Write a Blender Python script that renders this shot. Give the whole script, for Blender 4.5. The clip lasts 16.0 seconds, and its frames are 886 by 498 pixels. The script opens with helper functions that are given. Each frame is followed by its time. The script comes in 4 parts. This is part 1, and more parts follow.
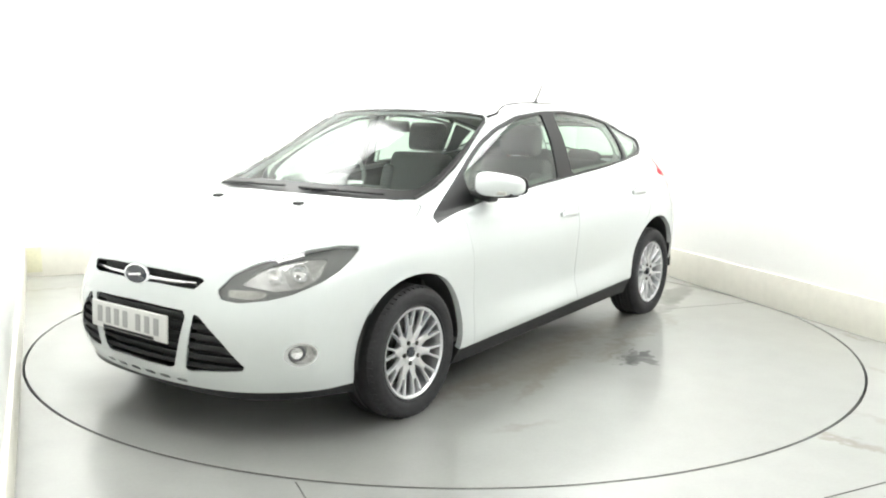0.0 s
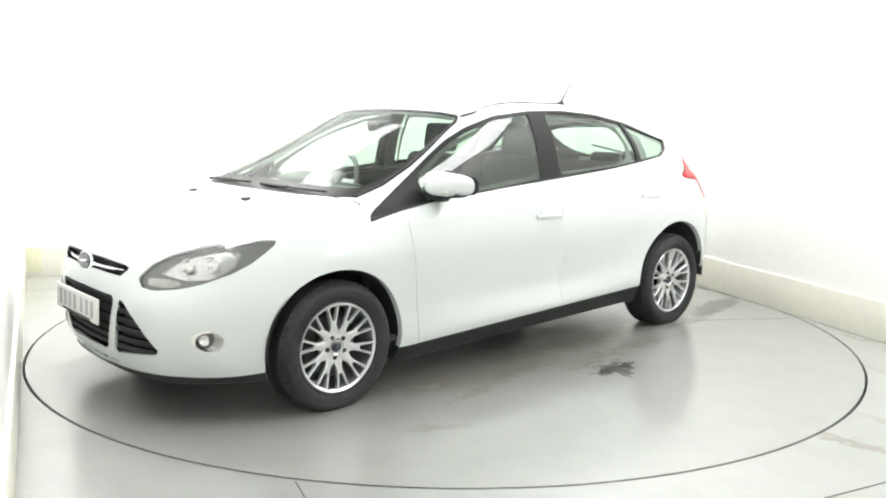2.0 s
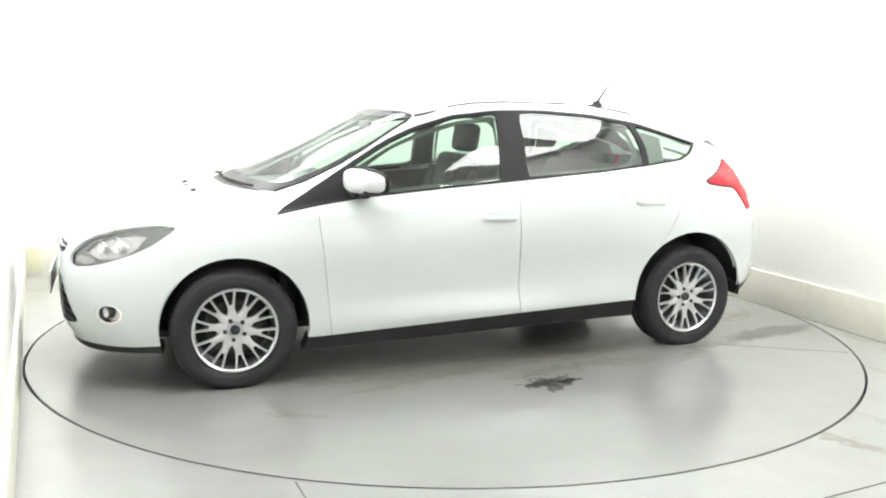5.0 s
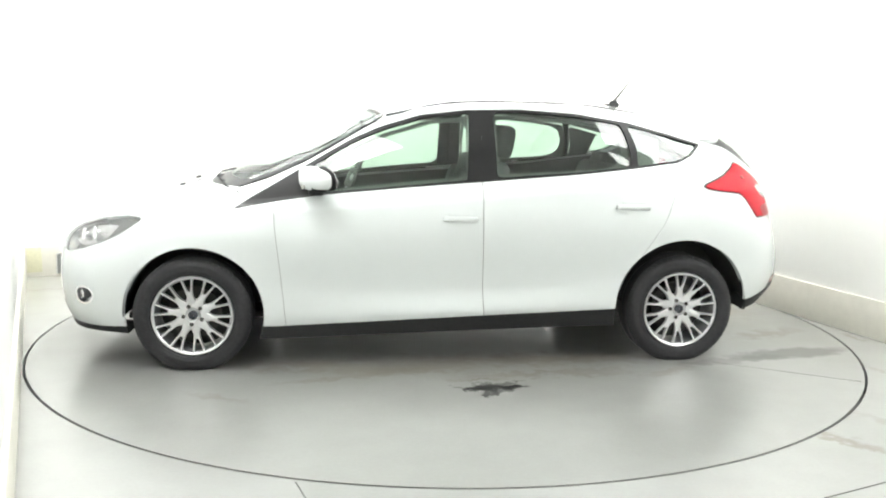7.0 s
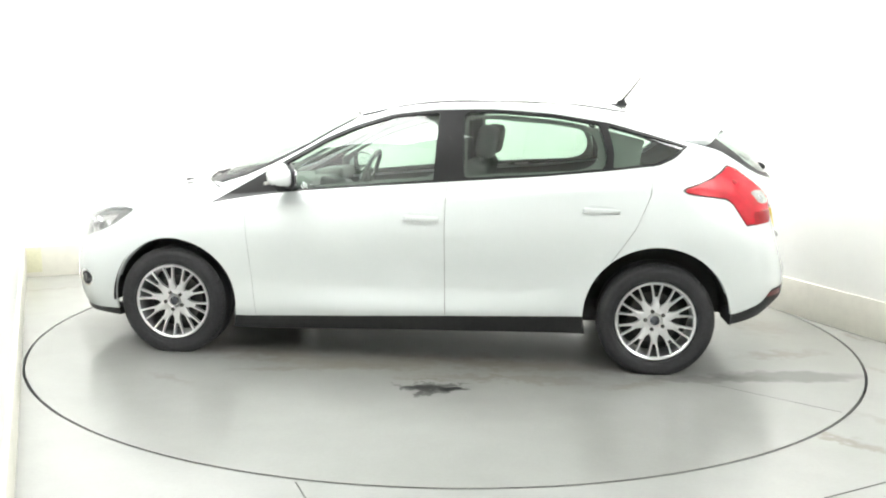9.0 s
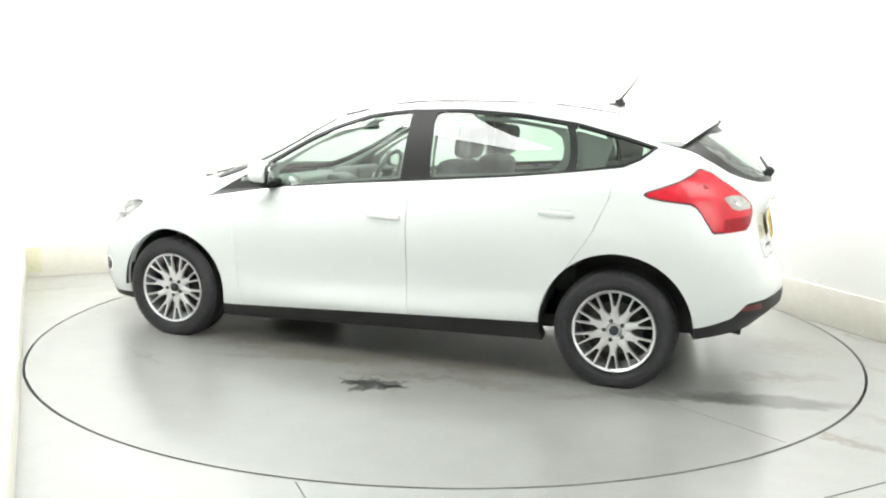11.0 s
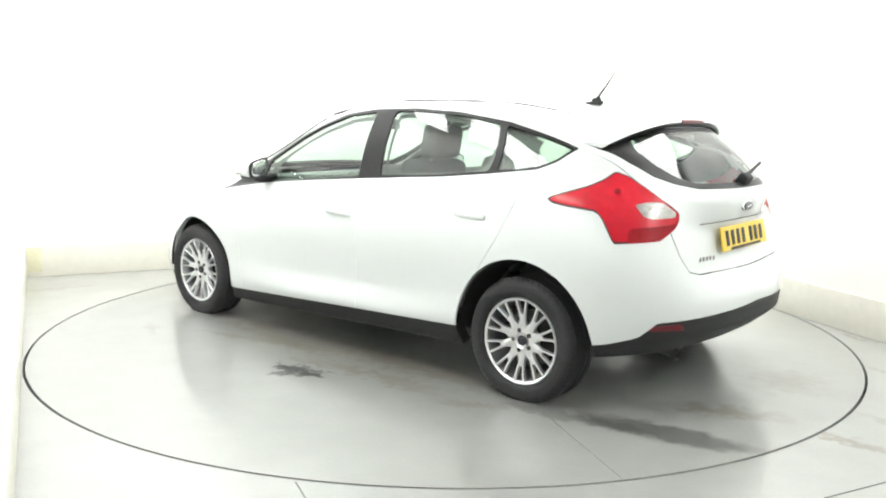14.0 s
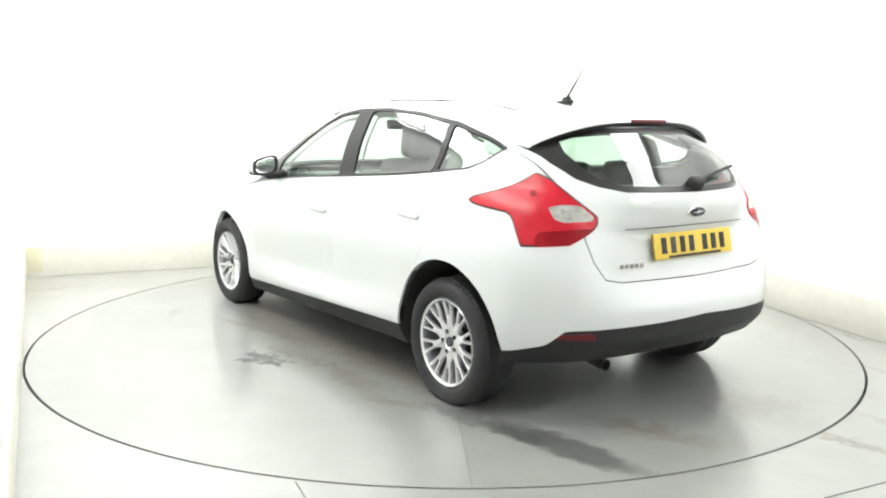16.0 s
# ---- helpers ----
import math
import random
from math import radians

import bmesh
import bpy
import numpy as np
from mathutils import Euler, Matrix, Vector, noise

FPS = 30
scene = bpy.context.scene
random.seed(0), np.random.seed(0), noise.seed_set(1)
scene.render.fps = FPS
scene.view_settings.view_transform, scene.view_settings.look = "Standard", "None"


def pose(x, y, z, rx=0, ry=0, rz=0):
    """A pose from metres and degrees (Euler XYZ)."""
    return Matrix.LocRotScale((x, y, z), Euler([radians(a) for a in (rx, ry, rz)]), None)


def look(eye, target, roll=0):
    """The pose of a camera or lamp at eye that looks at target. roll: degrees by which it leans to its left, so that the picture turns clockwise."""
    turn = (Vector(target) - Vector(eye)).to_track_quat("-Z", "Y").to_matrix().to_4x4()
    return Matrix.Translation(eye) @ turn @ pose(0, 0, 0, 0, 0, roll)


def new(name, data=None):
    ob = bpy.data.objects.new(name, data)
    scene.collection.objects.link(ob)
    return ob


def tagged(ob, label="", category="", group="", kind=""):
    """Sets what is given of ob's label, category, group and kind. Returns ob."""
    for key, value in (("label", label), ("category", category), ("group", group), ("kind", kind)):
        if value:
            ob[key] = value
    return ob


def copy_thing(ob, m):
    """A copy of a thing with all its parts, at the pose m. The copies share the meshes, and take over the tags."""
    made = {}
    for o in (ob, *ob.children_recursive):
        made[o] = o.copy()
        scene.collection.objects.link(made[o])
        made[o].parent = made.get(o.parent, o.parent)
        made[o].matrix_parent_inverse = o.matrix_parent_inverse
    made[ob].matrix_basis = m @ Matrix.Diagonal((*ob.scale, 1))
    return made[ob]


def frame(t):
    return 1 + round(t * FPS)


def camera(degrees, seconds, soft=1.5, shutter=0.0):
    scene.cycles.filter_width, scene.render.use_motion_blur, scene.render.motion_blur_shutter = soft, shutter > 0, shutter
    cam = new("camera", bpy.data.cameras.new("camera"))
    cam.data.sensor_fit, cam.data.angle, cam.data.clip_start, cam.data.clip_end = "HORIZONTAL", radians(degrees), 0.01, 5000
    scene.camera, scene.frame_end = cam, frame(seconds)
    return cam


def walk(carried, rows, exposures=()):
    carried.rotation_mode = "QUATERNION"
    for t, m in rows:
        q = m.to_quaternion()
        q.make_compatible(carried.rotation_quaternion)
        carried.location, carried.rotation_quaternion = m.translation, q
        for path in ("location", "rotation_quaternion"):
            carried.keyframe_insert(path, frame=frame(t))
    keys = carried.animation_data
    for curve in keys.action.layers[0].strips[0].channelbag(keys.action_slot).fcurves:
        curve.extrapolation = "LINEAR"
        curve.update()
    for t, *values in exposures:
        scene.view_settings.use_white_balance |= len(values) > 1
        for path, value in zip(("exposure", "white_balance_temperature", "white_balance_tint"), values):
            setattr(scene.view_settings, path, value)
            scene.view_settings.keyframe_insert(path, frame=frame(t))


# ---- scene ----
# The camera stands still in the corner of the photo booth.
cam = camera(54.47, 16.0, soft=2.0)
STAND = look((0.0, -5.417, 1.350), (-0.019, -0.477, 0.574), 0.857)
walk(cam, [(0.0, STAND), (16.0, STAND)], exposures=[(0.0, 0.0), (16.0, 0.0)])

# ---- light: a closed white booth, lit by the panels in its ceiling ----
PANEL_POWER = 9.7
world = bpy.data.worlds.new("world")
world.use_nodes = True
world.node_tree.nodes["Background"].inputs[0].default_value = (0.9, 0.95, 1.0, 1)
world.node_tree.nodes["Background"].inputs[1].default_value = 0.05
scene.world = world

# turntable angle in degrees, by time
ANGLES = [(0.0, 233.96), (0.5, 231.81), (1.0, 228.8), (1.5, 225.4), (2.0, 221.85), (2.5, 218.45), (3.0, 214.95), (3.5, 211.55),
          (4.0, 208.07), (4.6, 203.9), (5.25, 199.4), (5.9, 194.85), (6.5, 190.62), (7.0, 187.1), (7.5, 183.8), (8.0, 180.3), (8.5, 177.0), (9.0, 173.43),
          (9.6, 169.4), (10.25, 165.0), (10.9, 160.6), (11.5, 156.5), (12.0, 153.03), (12.5, 149.65), (13.0, 146.21), (13.5, 142.85), (14.0, 139.43), (14.5, 136.05),
          (15.0, 132.6), (15.5, 129.25), (16.0, 125.88)]
TABLE_RADIUS = 2.453
CAR_SHIFT = 0.112   # the car stands this far forward of the turntable's centre


# ---- materials ----
def material(name, colour, rough=0.5, metal=0.0, coat=0.0, grain=0.0, scale=40.0, bump=0.0, spec=0.5):
    m = bpy.data.materials.new(name)
    m.use_nodes = True
    nt = m.node_tree
    b = nt.nodes["Principled BSDF"]
    b.inputs["Base Color"].default_value = (*colour, 1)
    b.inputs["Roughness"].default_value = rough
    b.inputs["Metallic"].default_value = metal
    b.inputs["Coat Weight"].default_value = coat
    b.inputs["Coat Roughness"].default_value = 0.03
    b.inputs["Specular IOR Level"].default_value = spec
    if grain or bump:
        co = nt.nodes.new("ShaderNodeTexCoord")
        n = nt.nodes.new("ShaderNodeTexNoise")
        n.inputs["Scale"].default_value = scale
        n.inputs["Detail"].default_value = 6
        nt.links.new(co.outputs["Object"], n.inputs["Vector"])
        if grain:
            big = nt.nodes.new("ShaderNodeTexNoise")
            big.inputs["Scale"].default_value = scale * 0.11
            big.inputs["Detail"].default_value = 4
            nt.links.new(co.outputs["Object"], big.inputs["Vector"])
            add = nt.nodes.new("ShaderNodeMath")
            add.operation = "ADD"
            nt.links.new(n.outputs[0], add.inputs[0])
            nt.links.new(big.outputs[0], add.inputs[1])
            ramp = nt.nodes.new("ShaderNodeMapRange")
            ramp.inputs[1].default_value, ramp.inputs[2].default_value = 0.6, 1.4
            ramp.inputs[3].default_value, ramp.inputs[4].default_value = 1 - grain, 1 + grain * 0.4
            nt.links.new(add.outputs[0], ramp.inputs[0])
            mul = nt.nodes.new("ShaderNodeMix")
            mul.data_type, mul.blend_type = "RGBA", "MULTIPLY"
            mul.inputs[0].default_value = 1.0
            mul.inputs[6].default_value = (*colour, 1)
            nt.links.new(ramp.outputs[0], mul.inputs[7])
            nt.links.new(mul.outputs[2], b.inputs["Base Color"])
        if bump:
            bp = nt.nodes.new("ShaderNodeBump")
            bp.inputs["Strength"].default_value = bump
            bp.inputs["Distance"].default_value = 0.004
            nt.links.new(n.outputs[0], bp.inputs["Height"])
            nt.links.new(bp.outputs[0], b.inputs["Normal"])
    return m


def glass_material(name, tint, mirror=0.085, rough=0.03, grazing=1.0):
    """Thin pane: lets light straight through, tinted, and mirrors by Fresnel."""
    m = bpy.data.materials.new(name)
    m.use_nodes = True
    nt = m.node_tree
    nt.nodes.remove(nt.nodes["Principled BSDF"])
    out = nt.nodes["Material Output"]
    tr = nt.nodes.new("ShaderNodeBsdfTransparent")
    tr.inputs[0].default_value = (*tint, 1)
    gl = nt.nodes.new("ShaderNodeBsdfGlossy")
    gl.inputs[0].default_value = (1, 1, 1, 1)
    gl.inputs["Roughness"].default_value = rough
    lw = nt.nodes.new("ShaderNodeLayerWeight")
    lw.inputs[0].default_value = 0.5
    pw = nt.nodes.new("ShaderNodeMath")
    pw.operation = "POWER"
    pw.inputs[1].default_value = 5.0
    nt.links.new(lw.outputs["Facing"], pw.inputs[0])
    fr = nt.nodes.new("ShaderNodeMapRange")
    fr.inputs[3].default_value, fr.inputs[4].default_value = mirror, grazing
    nt.links.new(pw.outputs[0], fr.inputs[0])
    mx = nt.nodes.new("ShaderNodeMixShader")
    nt.links.new(fr.outputs[0], mx.inputs[0])
    nt.links.new(tr.outputs[0], mx.inputs[1])
    nt.links.new(gl.outputs[0], mx.inputs[2])
    nt.links.new(mx.outputs[0], out.inputs[0])
    return m


def glow_material(name, colour, power):
    m = bpy.data.materials.new(name)
    m.use_nodes = True
    b = m.node_tree.nodes["Principled BSDF"]
    b.inputs["Base Color"].default_value = (0.9, 0.9, 0.9, 1)
    b.inputs["Emission Color"].default_value = (*colour, 1)
    b.inputs["Emission Strength"].default_value = power
    return m


WHITE = material("white_car_paint", (0.70, 0.735, 0.735), 0.22, coat=1.0, grain=0.015, scale=300)
BLACK_TRIM = material("black_gloss_trim", (0.020, 0.020, 0.021), 0.38, grain=0.1, scale=200, spec=0.25)
PLASTIC = material("black_textured_plastic", (0.030, 0.031, 0.032), 0.6, grain=0.25, scale=500, bump=0.15, spec=0.3)
DARK = material("dark_void_plastic", (0.036, 0.036, 0.038), 0.7, grain=0.2, scale=80)
RUBBER = material("tyre_rubber", (0.036, 0.036, 0.039), 0.6, grain=0.35, scale=60, bump=0.12, spec=0.3)
ALLOY = material("silver_alloy", (0.74, 0.74, 0.76), 0.30, metal=0.85, grain=0.05, scale=150)
STEEL = material("brake_steel", (0.35, 0.34, 0.33), 0.4, metal=0.9, grain=0.25, scale=60)
DULL_IRON = material("dull_brake_iron", (0.09, 0.088, 0.085), 0.6, metal=0.4, grain=0.4, scale=60)
CHROME = material("chrome", (0.85, 0.85, 0.86), 0.08, metal=1.0)
CLOTH = material("charcoal_seat_cloth", (0.10, 0.102, 0.105), 0.9, grain=0.3, scale=220, bump=0.3)
TRIM_GREY = material("grey_cabin_plastic", (0.15, 0.152, 0.152), 0.6, grain=0.2, scale=160, bump=0.15)
HEADLINER = material("pale_headliner_felt", (0.45, 0.45, 0.43), 0.95, grain=0.1, scale=180)
SIDE_GLASS = glass_material("green_tinted_glass", (0.70, 0.83, 0.74))
SCREEN_GLASS = glass_material("windscreen_glass", (0.78, 0.86, 0.81), 0.052, 0.10, 0.50)
LENS = glass_material("clear_lamp_lens", (0.95, 0.95, 0.95), 0.10)
RED_LENS = material("red_lamp_plastic", (0.58, 0.012, 0.028), 0.25, grain=0.3, scale=22, spec=0.35)
DEEP_RED = material("dark_red_reflector", (0.12, 0.005, 0.010), 0.3, coat=0.0, grain=0.2, scale=90)
CLEAR_LENS = material("clear_white_lens", (0.50, 0.49, 0.46), 0.15, coat=0.4, grain=0.55, scale=45)
LOW_RED = material("dark_red_lamp_plastic", (0.33, 0.006, 0.014), 0.34, grain=0.4, scale=40, spec=0.2)
LAMP_BACK = material("grey_lamp_housing", (0.125, 0.127, 0.13), 0.4, grain=0.35, scale=30)
REFLECTOR = material("faceted_reflector", (0.62, 0.62, 0.62), 0.16, metal=0.9, grain=0.35, scale=55, bump=0.8)
YELLOW_PLATE = material("yellow_plate_film", (0.78, 0.56, 0.08), 0.35, grain=0.05, scale=200)
WHITE_PLATE = material("white_plate_film", (0.74, 0.74, 0.72), 0.35, grain=0.05, scale=200)
PLATE_INK = material("black_plate_ink", (0.015, 0.015, 0.015), 0.4)
PALE_INK = material("grey_plate_ink", (0.40, 0.40, 0.40), 0.35)
BADGE_BLUE = material("badge_dark_enamel", (0.03, 0.033, 0.045), 0.2, coat=0.6)
WALL = material("white_booth_paint", (0.86, 0.86, 0.84), 0.6, grain=0.02, scale=14, bump=0.03)
SKIRT = material("cream_skirting_paint", (0.78, 0.755, 0.68), 0.5, grain=0.08, scale=16, bump=0.05)
TAPE = material("yellowed_tape", (0.70, 0.68, 0.50), 0.5, grain=0.15, scale=60)
JOINT = material("grey_joint_filler", (0.10, 0.10, 0.095), 0.7, grain=0.3, scale=60)
GROOVE = material("black_gap_rubber", (0.012, 0.012, 0.011), 0.7, grain=0.3, scale=50)
CEILING = material("white_ceiling_paint", (0.82, 0.82, 0.80), 0.8, grain=0.03, scale=10)
PANEL = glow_material("light_panel_diffuser", (0.985, 1.0, 0.98), PANEL_POWER)
FRAME_WHITE = material("white_lamp_frame", (0.75, 0.75, 0.75), 0.4, grain=0.03, scale=90)


def floor_material(name, colour, marks):
    """Sealed grey floor: cloudy wear, fine scuffs, and stains and faint brownish bands given as (x, y, half length,
    half width, degrees, depth, edge).
    """
    m = bpy.data.materials.new(name)
    m.use_nodes = True
    nt = m.node_tree
    b = nt.nodes["Principled BSDF"]
    co = nt.nodes.new("ShaderNodeTexCoord")

    def link(a, c):
        nt.links.new(a, c)

    def noise_of(scale, detail, vec=None):
        n = nt.nodes.new("ShaderNodeTexNoise")
        n.inputs["Scale"].default_value = scale
        n.inputs["Detail"].default_value = detail
        link(vec or co.outputs["Object"], n.inputs["Vector"])
        return n

    def ranged(src, a, c, lo, hi):
        r = nt.nodes.new("ShaderNodeMapRange")
        r.interpolation_type = "SMOOTHSTEP"
        for i, v in enumerate((a, c, lo, hi)):
            r.inputs[i + 1].default_value = v
        link(src, r.inputs[0])
        return r.outputs[0]

    def times(a, c):
        k = nt.nodes.new("ShaderNodeMath")
        k.operation = "MULTIPLY"
        link(a, k.inputs[0])
        link(c, k.inputs[1])
        return k.outputs[0]

    warm = None
    tone = times(ranged(noise_of(0.45, 1).outputs[0], 0.25, 0.75, 0.93, 1.05), times(ranged(noise_of(5, 6).outputs[0], 0.25, 0.75, 0.96, 1.03), ranged(noise_of(60, 4).outputs[0], 0.2, 0.8, 0.97, 1.02)))
    warp = noise_of(13, 7)
    for x, y, la, wa, deg, depth, edge in marks:
        off = nt.nodes.new("ShaderNodeMix")
        off.data_type, off.blend_type = "RGBA", "ADD"
        off.inputs[0].default_value = edge
        link(co.outputs["Object"], off.inputs[6])
        link(warp.outputs["Color"], off.inputs[7])
        mp = nt.nodes.new("ShaderNodeMapping")
        mp.vector_type = "TEXTURE"
        mp.inputs[1].default_value = (x + edge * 0.5, y + edge * 0.5, edge * 0.5)
        mp.inputs[2].default_value = (0, 0, radians(deg))
        mp.inputs[3].default_value = (la, wa, 50)
        link(off.outputs[2], mp.inputs[0])
        ln = nt.nodes.new("ShaderNodeVectorMath")
        ln.operation = "LENGTH"
        link(mp.outputs[0], ln.inputs[0])
        # faint marks fade out from their middle and tint the floor brownish
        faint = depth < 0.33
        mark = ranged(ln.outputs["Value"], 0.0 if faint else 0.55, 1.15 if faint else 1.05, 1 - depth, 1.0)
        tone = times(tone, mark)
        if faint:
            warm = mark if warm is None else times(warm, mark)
    mix = nt.nodes.new("ShaderNodeMix")
    mix.data_type, mix.blend_type = "RGBA", "MULTIPLY"
    mix.inputs[0].default_value = 1.0
    mix.inputs[6].default_value = (*colour, 1)
    link(tone, mix.inputs[7])
    brown_mix = nt.nodes.new("ShaderNodeMix")
    brown_mix.data_type, brown_mix.blend_type = "RGBA", "MULTIPLY"
    brown_mix.inputs[7].default_value = (1.0, 0.93, 0.80, 1)
    link(ranged(warm, 1.0, 0.65, 0.0, 1.0), brown_mix.inputs[0])
    link(mix.outputs[2], brown_mix.inputs[6])
    link(brown_mix.outputs[2], b.inputs["Base Color"])
    b.inputs["Coat Weight"].default_value = 0.85
    b.inputs["Coat IOR"].default_value = 1.5
    link(ranged(noise_of(2.2, 5).outputs[0], 0.3, 0.7, 0.13, 0.24), b.inputs["Coat Roughness"])
    link(ranged(noise_of(0.6, 0).outputs[0], 0.2, 0.8, 0.29, 0.37), b.inputs["Roughness"])
    return m


FLOOR = floor_material("sealed_grey_floor", (0.328, 0.333, 0.318), [
    (1.66, -1.86, 0.32, 0.035, -52, 0.22, 0.25), (1.78, -1.98, 0.30, 0.06, -50, 0.24, 0.25), (2.08, -1.75, 0.30, 0.06, -50, 0.22, 0.25),
    (2.36, 0.28, 0.22, 0.05, -72, 0.34, 0.22), (2.57, -0.14, 0.12, 0.03, -72, 0.32, 0.2), (2.26, 0.86, 0.34, 0.04, -70, 0.26, 0.2), (2.07, 1.45, 0.30, 0.05, -68, 0.26, 0.25),
    (2.4, -0.95, 0.25, 0.05, -70, 0.18, 0.2), (-2.95, 0.95, 0.5, 0.06, 30, 0.16, 0.3)])
# dark stains and a streak, plus faint broad brownish bands beside and behind the car
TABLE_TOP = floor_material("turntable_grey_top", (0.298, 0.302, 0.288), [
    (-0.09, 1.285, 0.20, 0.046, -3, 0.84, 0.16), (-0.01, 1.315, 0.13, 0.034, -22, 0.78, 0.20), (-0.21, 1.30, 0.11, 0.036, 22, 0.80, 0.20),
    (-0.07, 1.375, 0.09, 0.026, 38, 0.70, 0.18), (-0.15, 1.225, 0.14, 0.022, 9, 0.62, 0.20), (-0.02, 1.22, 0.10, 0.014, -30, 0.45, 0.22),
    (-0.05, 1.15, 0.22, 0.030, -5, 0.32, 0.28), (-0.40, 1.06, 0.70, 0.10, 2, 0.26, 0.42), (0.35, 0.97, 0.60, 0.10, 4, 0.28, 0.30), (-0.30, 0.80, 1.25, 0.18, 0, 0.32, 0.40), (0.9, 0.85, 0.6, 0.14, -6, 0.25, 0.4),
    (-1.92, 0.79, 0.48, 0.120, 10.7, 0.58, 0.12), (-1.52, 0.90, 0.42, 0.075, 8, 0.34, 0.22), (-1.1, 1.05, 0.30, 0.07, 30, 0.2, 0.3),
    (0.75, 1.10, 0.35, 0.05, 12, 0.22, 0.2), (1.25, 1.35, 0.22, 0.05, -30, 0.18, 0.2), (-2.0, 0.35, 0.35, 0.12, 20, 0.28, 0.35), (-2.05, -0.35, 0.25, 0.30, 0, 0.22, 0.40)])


# ---- building helpers ----
def part(name, bm, mat, parent=None, label="", smooth=True):
    """Links a bmesh as one mesh object under a thing or a part."""
    me = bpy.data.meshes.new(name)
    bm.to_mesh(me)
    bm.free()
    me.materials.append(mat)
    if smooth:
        me.shade_smooth()
        me.set_sharp_from_angle(angle=radians(38))
    ob = new(name, me)
    ob.parent = parent
    return tagged(ob, label)


def box(bm, size, m=None, bevel=0.0, seg=2):
    r = bmesh.ops.create_cube(bm, size=1.0)
    vs = r["verts"]
    for v in vs:
        v.co = Vector((v.co.x * size[0], v.co.y * size[1], v.co.z * size[2]))
    if bevel:
        es = list({e for v in vs for e in v.link_edges})
        out = bmesh.ops.bevel(bm, geom=es, offset=bevel, segments=seg, profile=0.6, affect="EDGES")
        vs = list({v for f in out["faces"] for v in f.verts} | {v for v in vs if v.is_valid})
    if m is not None:
        bmesh.ops.transform(bm, matrix=m, verts=vs)
    return vs


def rbox(name, size, m, bevel, mat, parent=None, label="", seg=3):
    bm = bmesh.new()
    box(bm, size, m, bevel, seg)
    return part(name, bm, mat, parent, label)


def lathe(bm, profile, m=None, n=48, arc=(0, 360)):
    """Turns (radius, y) points about the y axis."""
    full = arc[1] - arc[0] >= 360
    steps = n if full else n + 1
    rows = []
    for i in range(steps):
        a = radians(arc[0] + (arc[1] - arc[0]) * i / n)
        row = []
        for r, y in profile:
            co = Vector((r * math.cos(a), y, r * math.sin(a)))
            row.append(bm.verts.new(m @ co if m is not None else co))
        rows.append(row)
    for i in range(n):
        a, b2 = rows[i], rows[(i + 1) % steps]
        for j in range(len(profile) - 1):
            bm.faces.new((a[j], a[j + 1], b2[j + 1], b2[j]))


def tube(bm, points, radius, n=10, taper=1.0):
    pts = [Vector(q) for q in points]
    rows = []
    for i, q in enumerate(pts):
        d = (pts[min(i + 1, len(pts) - 1)] - pts[max(i - 1, 0)]).normalized()
        side = d.cross(Vector((0.13, 0.31, 0.94))).normalized()
        up = side.cross(d)
        r = radius * (1 + (taper - 1) * i / max(1, len(pts) - 1))
        rows.append([bm.verts.new(q + r * (side * math.cos(2 * math.pi * k / n) + up * math.sin(2 * math.pi * k / n))) for k in range(n)])
    for a, b2 in zip(rows, rows[1:]):
        for k in range(n):
            bm.faces.new((a[k], a[(k + 1) % n], b2[(k + 1) % n], b2[k]))
    bm.faces.new(rows[0][::-1])
    bm.faces.new(rows[-1])


def empty(name, label, category, group=""):
    return tagged(new(name), label, category, group)


# ---- the booth ----
CORNER_A, CORNER_B = Vector((-3.40, 1.37, 0)), Vector((1.32, 3.53, 0))
CORNER_C, CORNER_D = Vector((4.32, -4.64, 0)), Vector((0.29, -6.40, 0))
WALL_H = 3.3


def wall_run(name, a, b2, label):
    """A wall whose inner face runs from a to b2, with the room on its right hand; returns the run's frame."""
    d = b2 - a
    m = Matrix.Translation((a + b2) / 2) @ pose(0, 0, 0, 0, 0, math.degrees(math.atan2(d.y, d.x)))
    bm = bmesh.new()
    box(bm, (d.length + 0.3, 0.15, WALL_H), m @ pose(0, 0.075, WALL_H / 2))
    tagged(part(name, bm, WALL, smooth=False), label, "wall", kind="structure")
    return m, d.length


def skirting(m, length):
    bm = bmesh.new()
    box(bm, (length - 0.03, 0.022, 0.248), m @ pose(0, -0.012, 0.125), 0.004)
    tagged(part("baseboard", bm, SKIRT), "cream painted skirting band along the booth wall", "skirting", kind="structure")


for nm, a, b2 in (("wall_north", CORNER_A, CORNER_B), ("wall_east", CORNER_B, CORNER_C), ("wall_south", CORNER_C, CORNER_D), ("wall_west", CORNER_D, CORNER_A)):
    skirting(*wall_run(nm, a, b2, "plain white painted booth wall"))

bm = bmesh.new()
ring = [bm.verts.new(((TABLE_RADIUS + 0.005) * math.cos(2 * math.pi * i / 180), (TABLE_RADIUS + 0.005) * math.sin(2 * math.pi * i / 180), 0)) for i in range(180)]
outer = [bm.verts.new((6.8 * math.cos(2 * math.pi * i / 180), 6.8 * math.sin(2 * math.pi * i / 180), 0)) for i in range(180)]
for i in range(180):
    j = (i + 1) % 180
    bm.faces.new((ring[i], outer[i], outer[j], ring[j]))
    lo = [bm.verts.new(ring[k].co + Vector((0, 0, -0.12))) for k in (i, j)]
    bm.faces.new((ring[j], lo[1], lo[0], ring[i]))
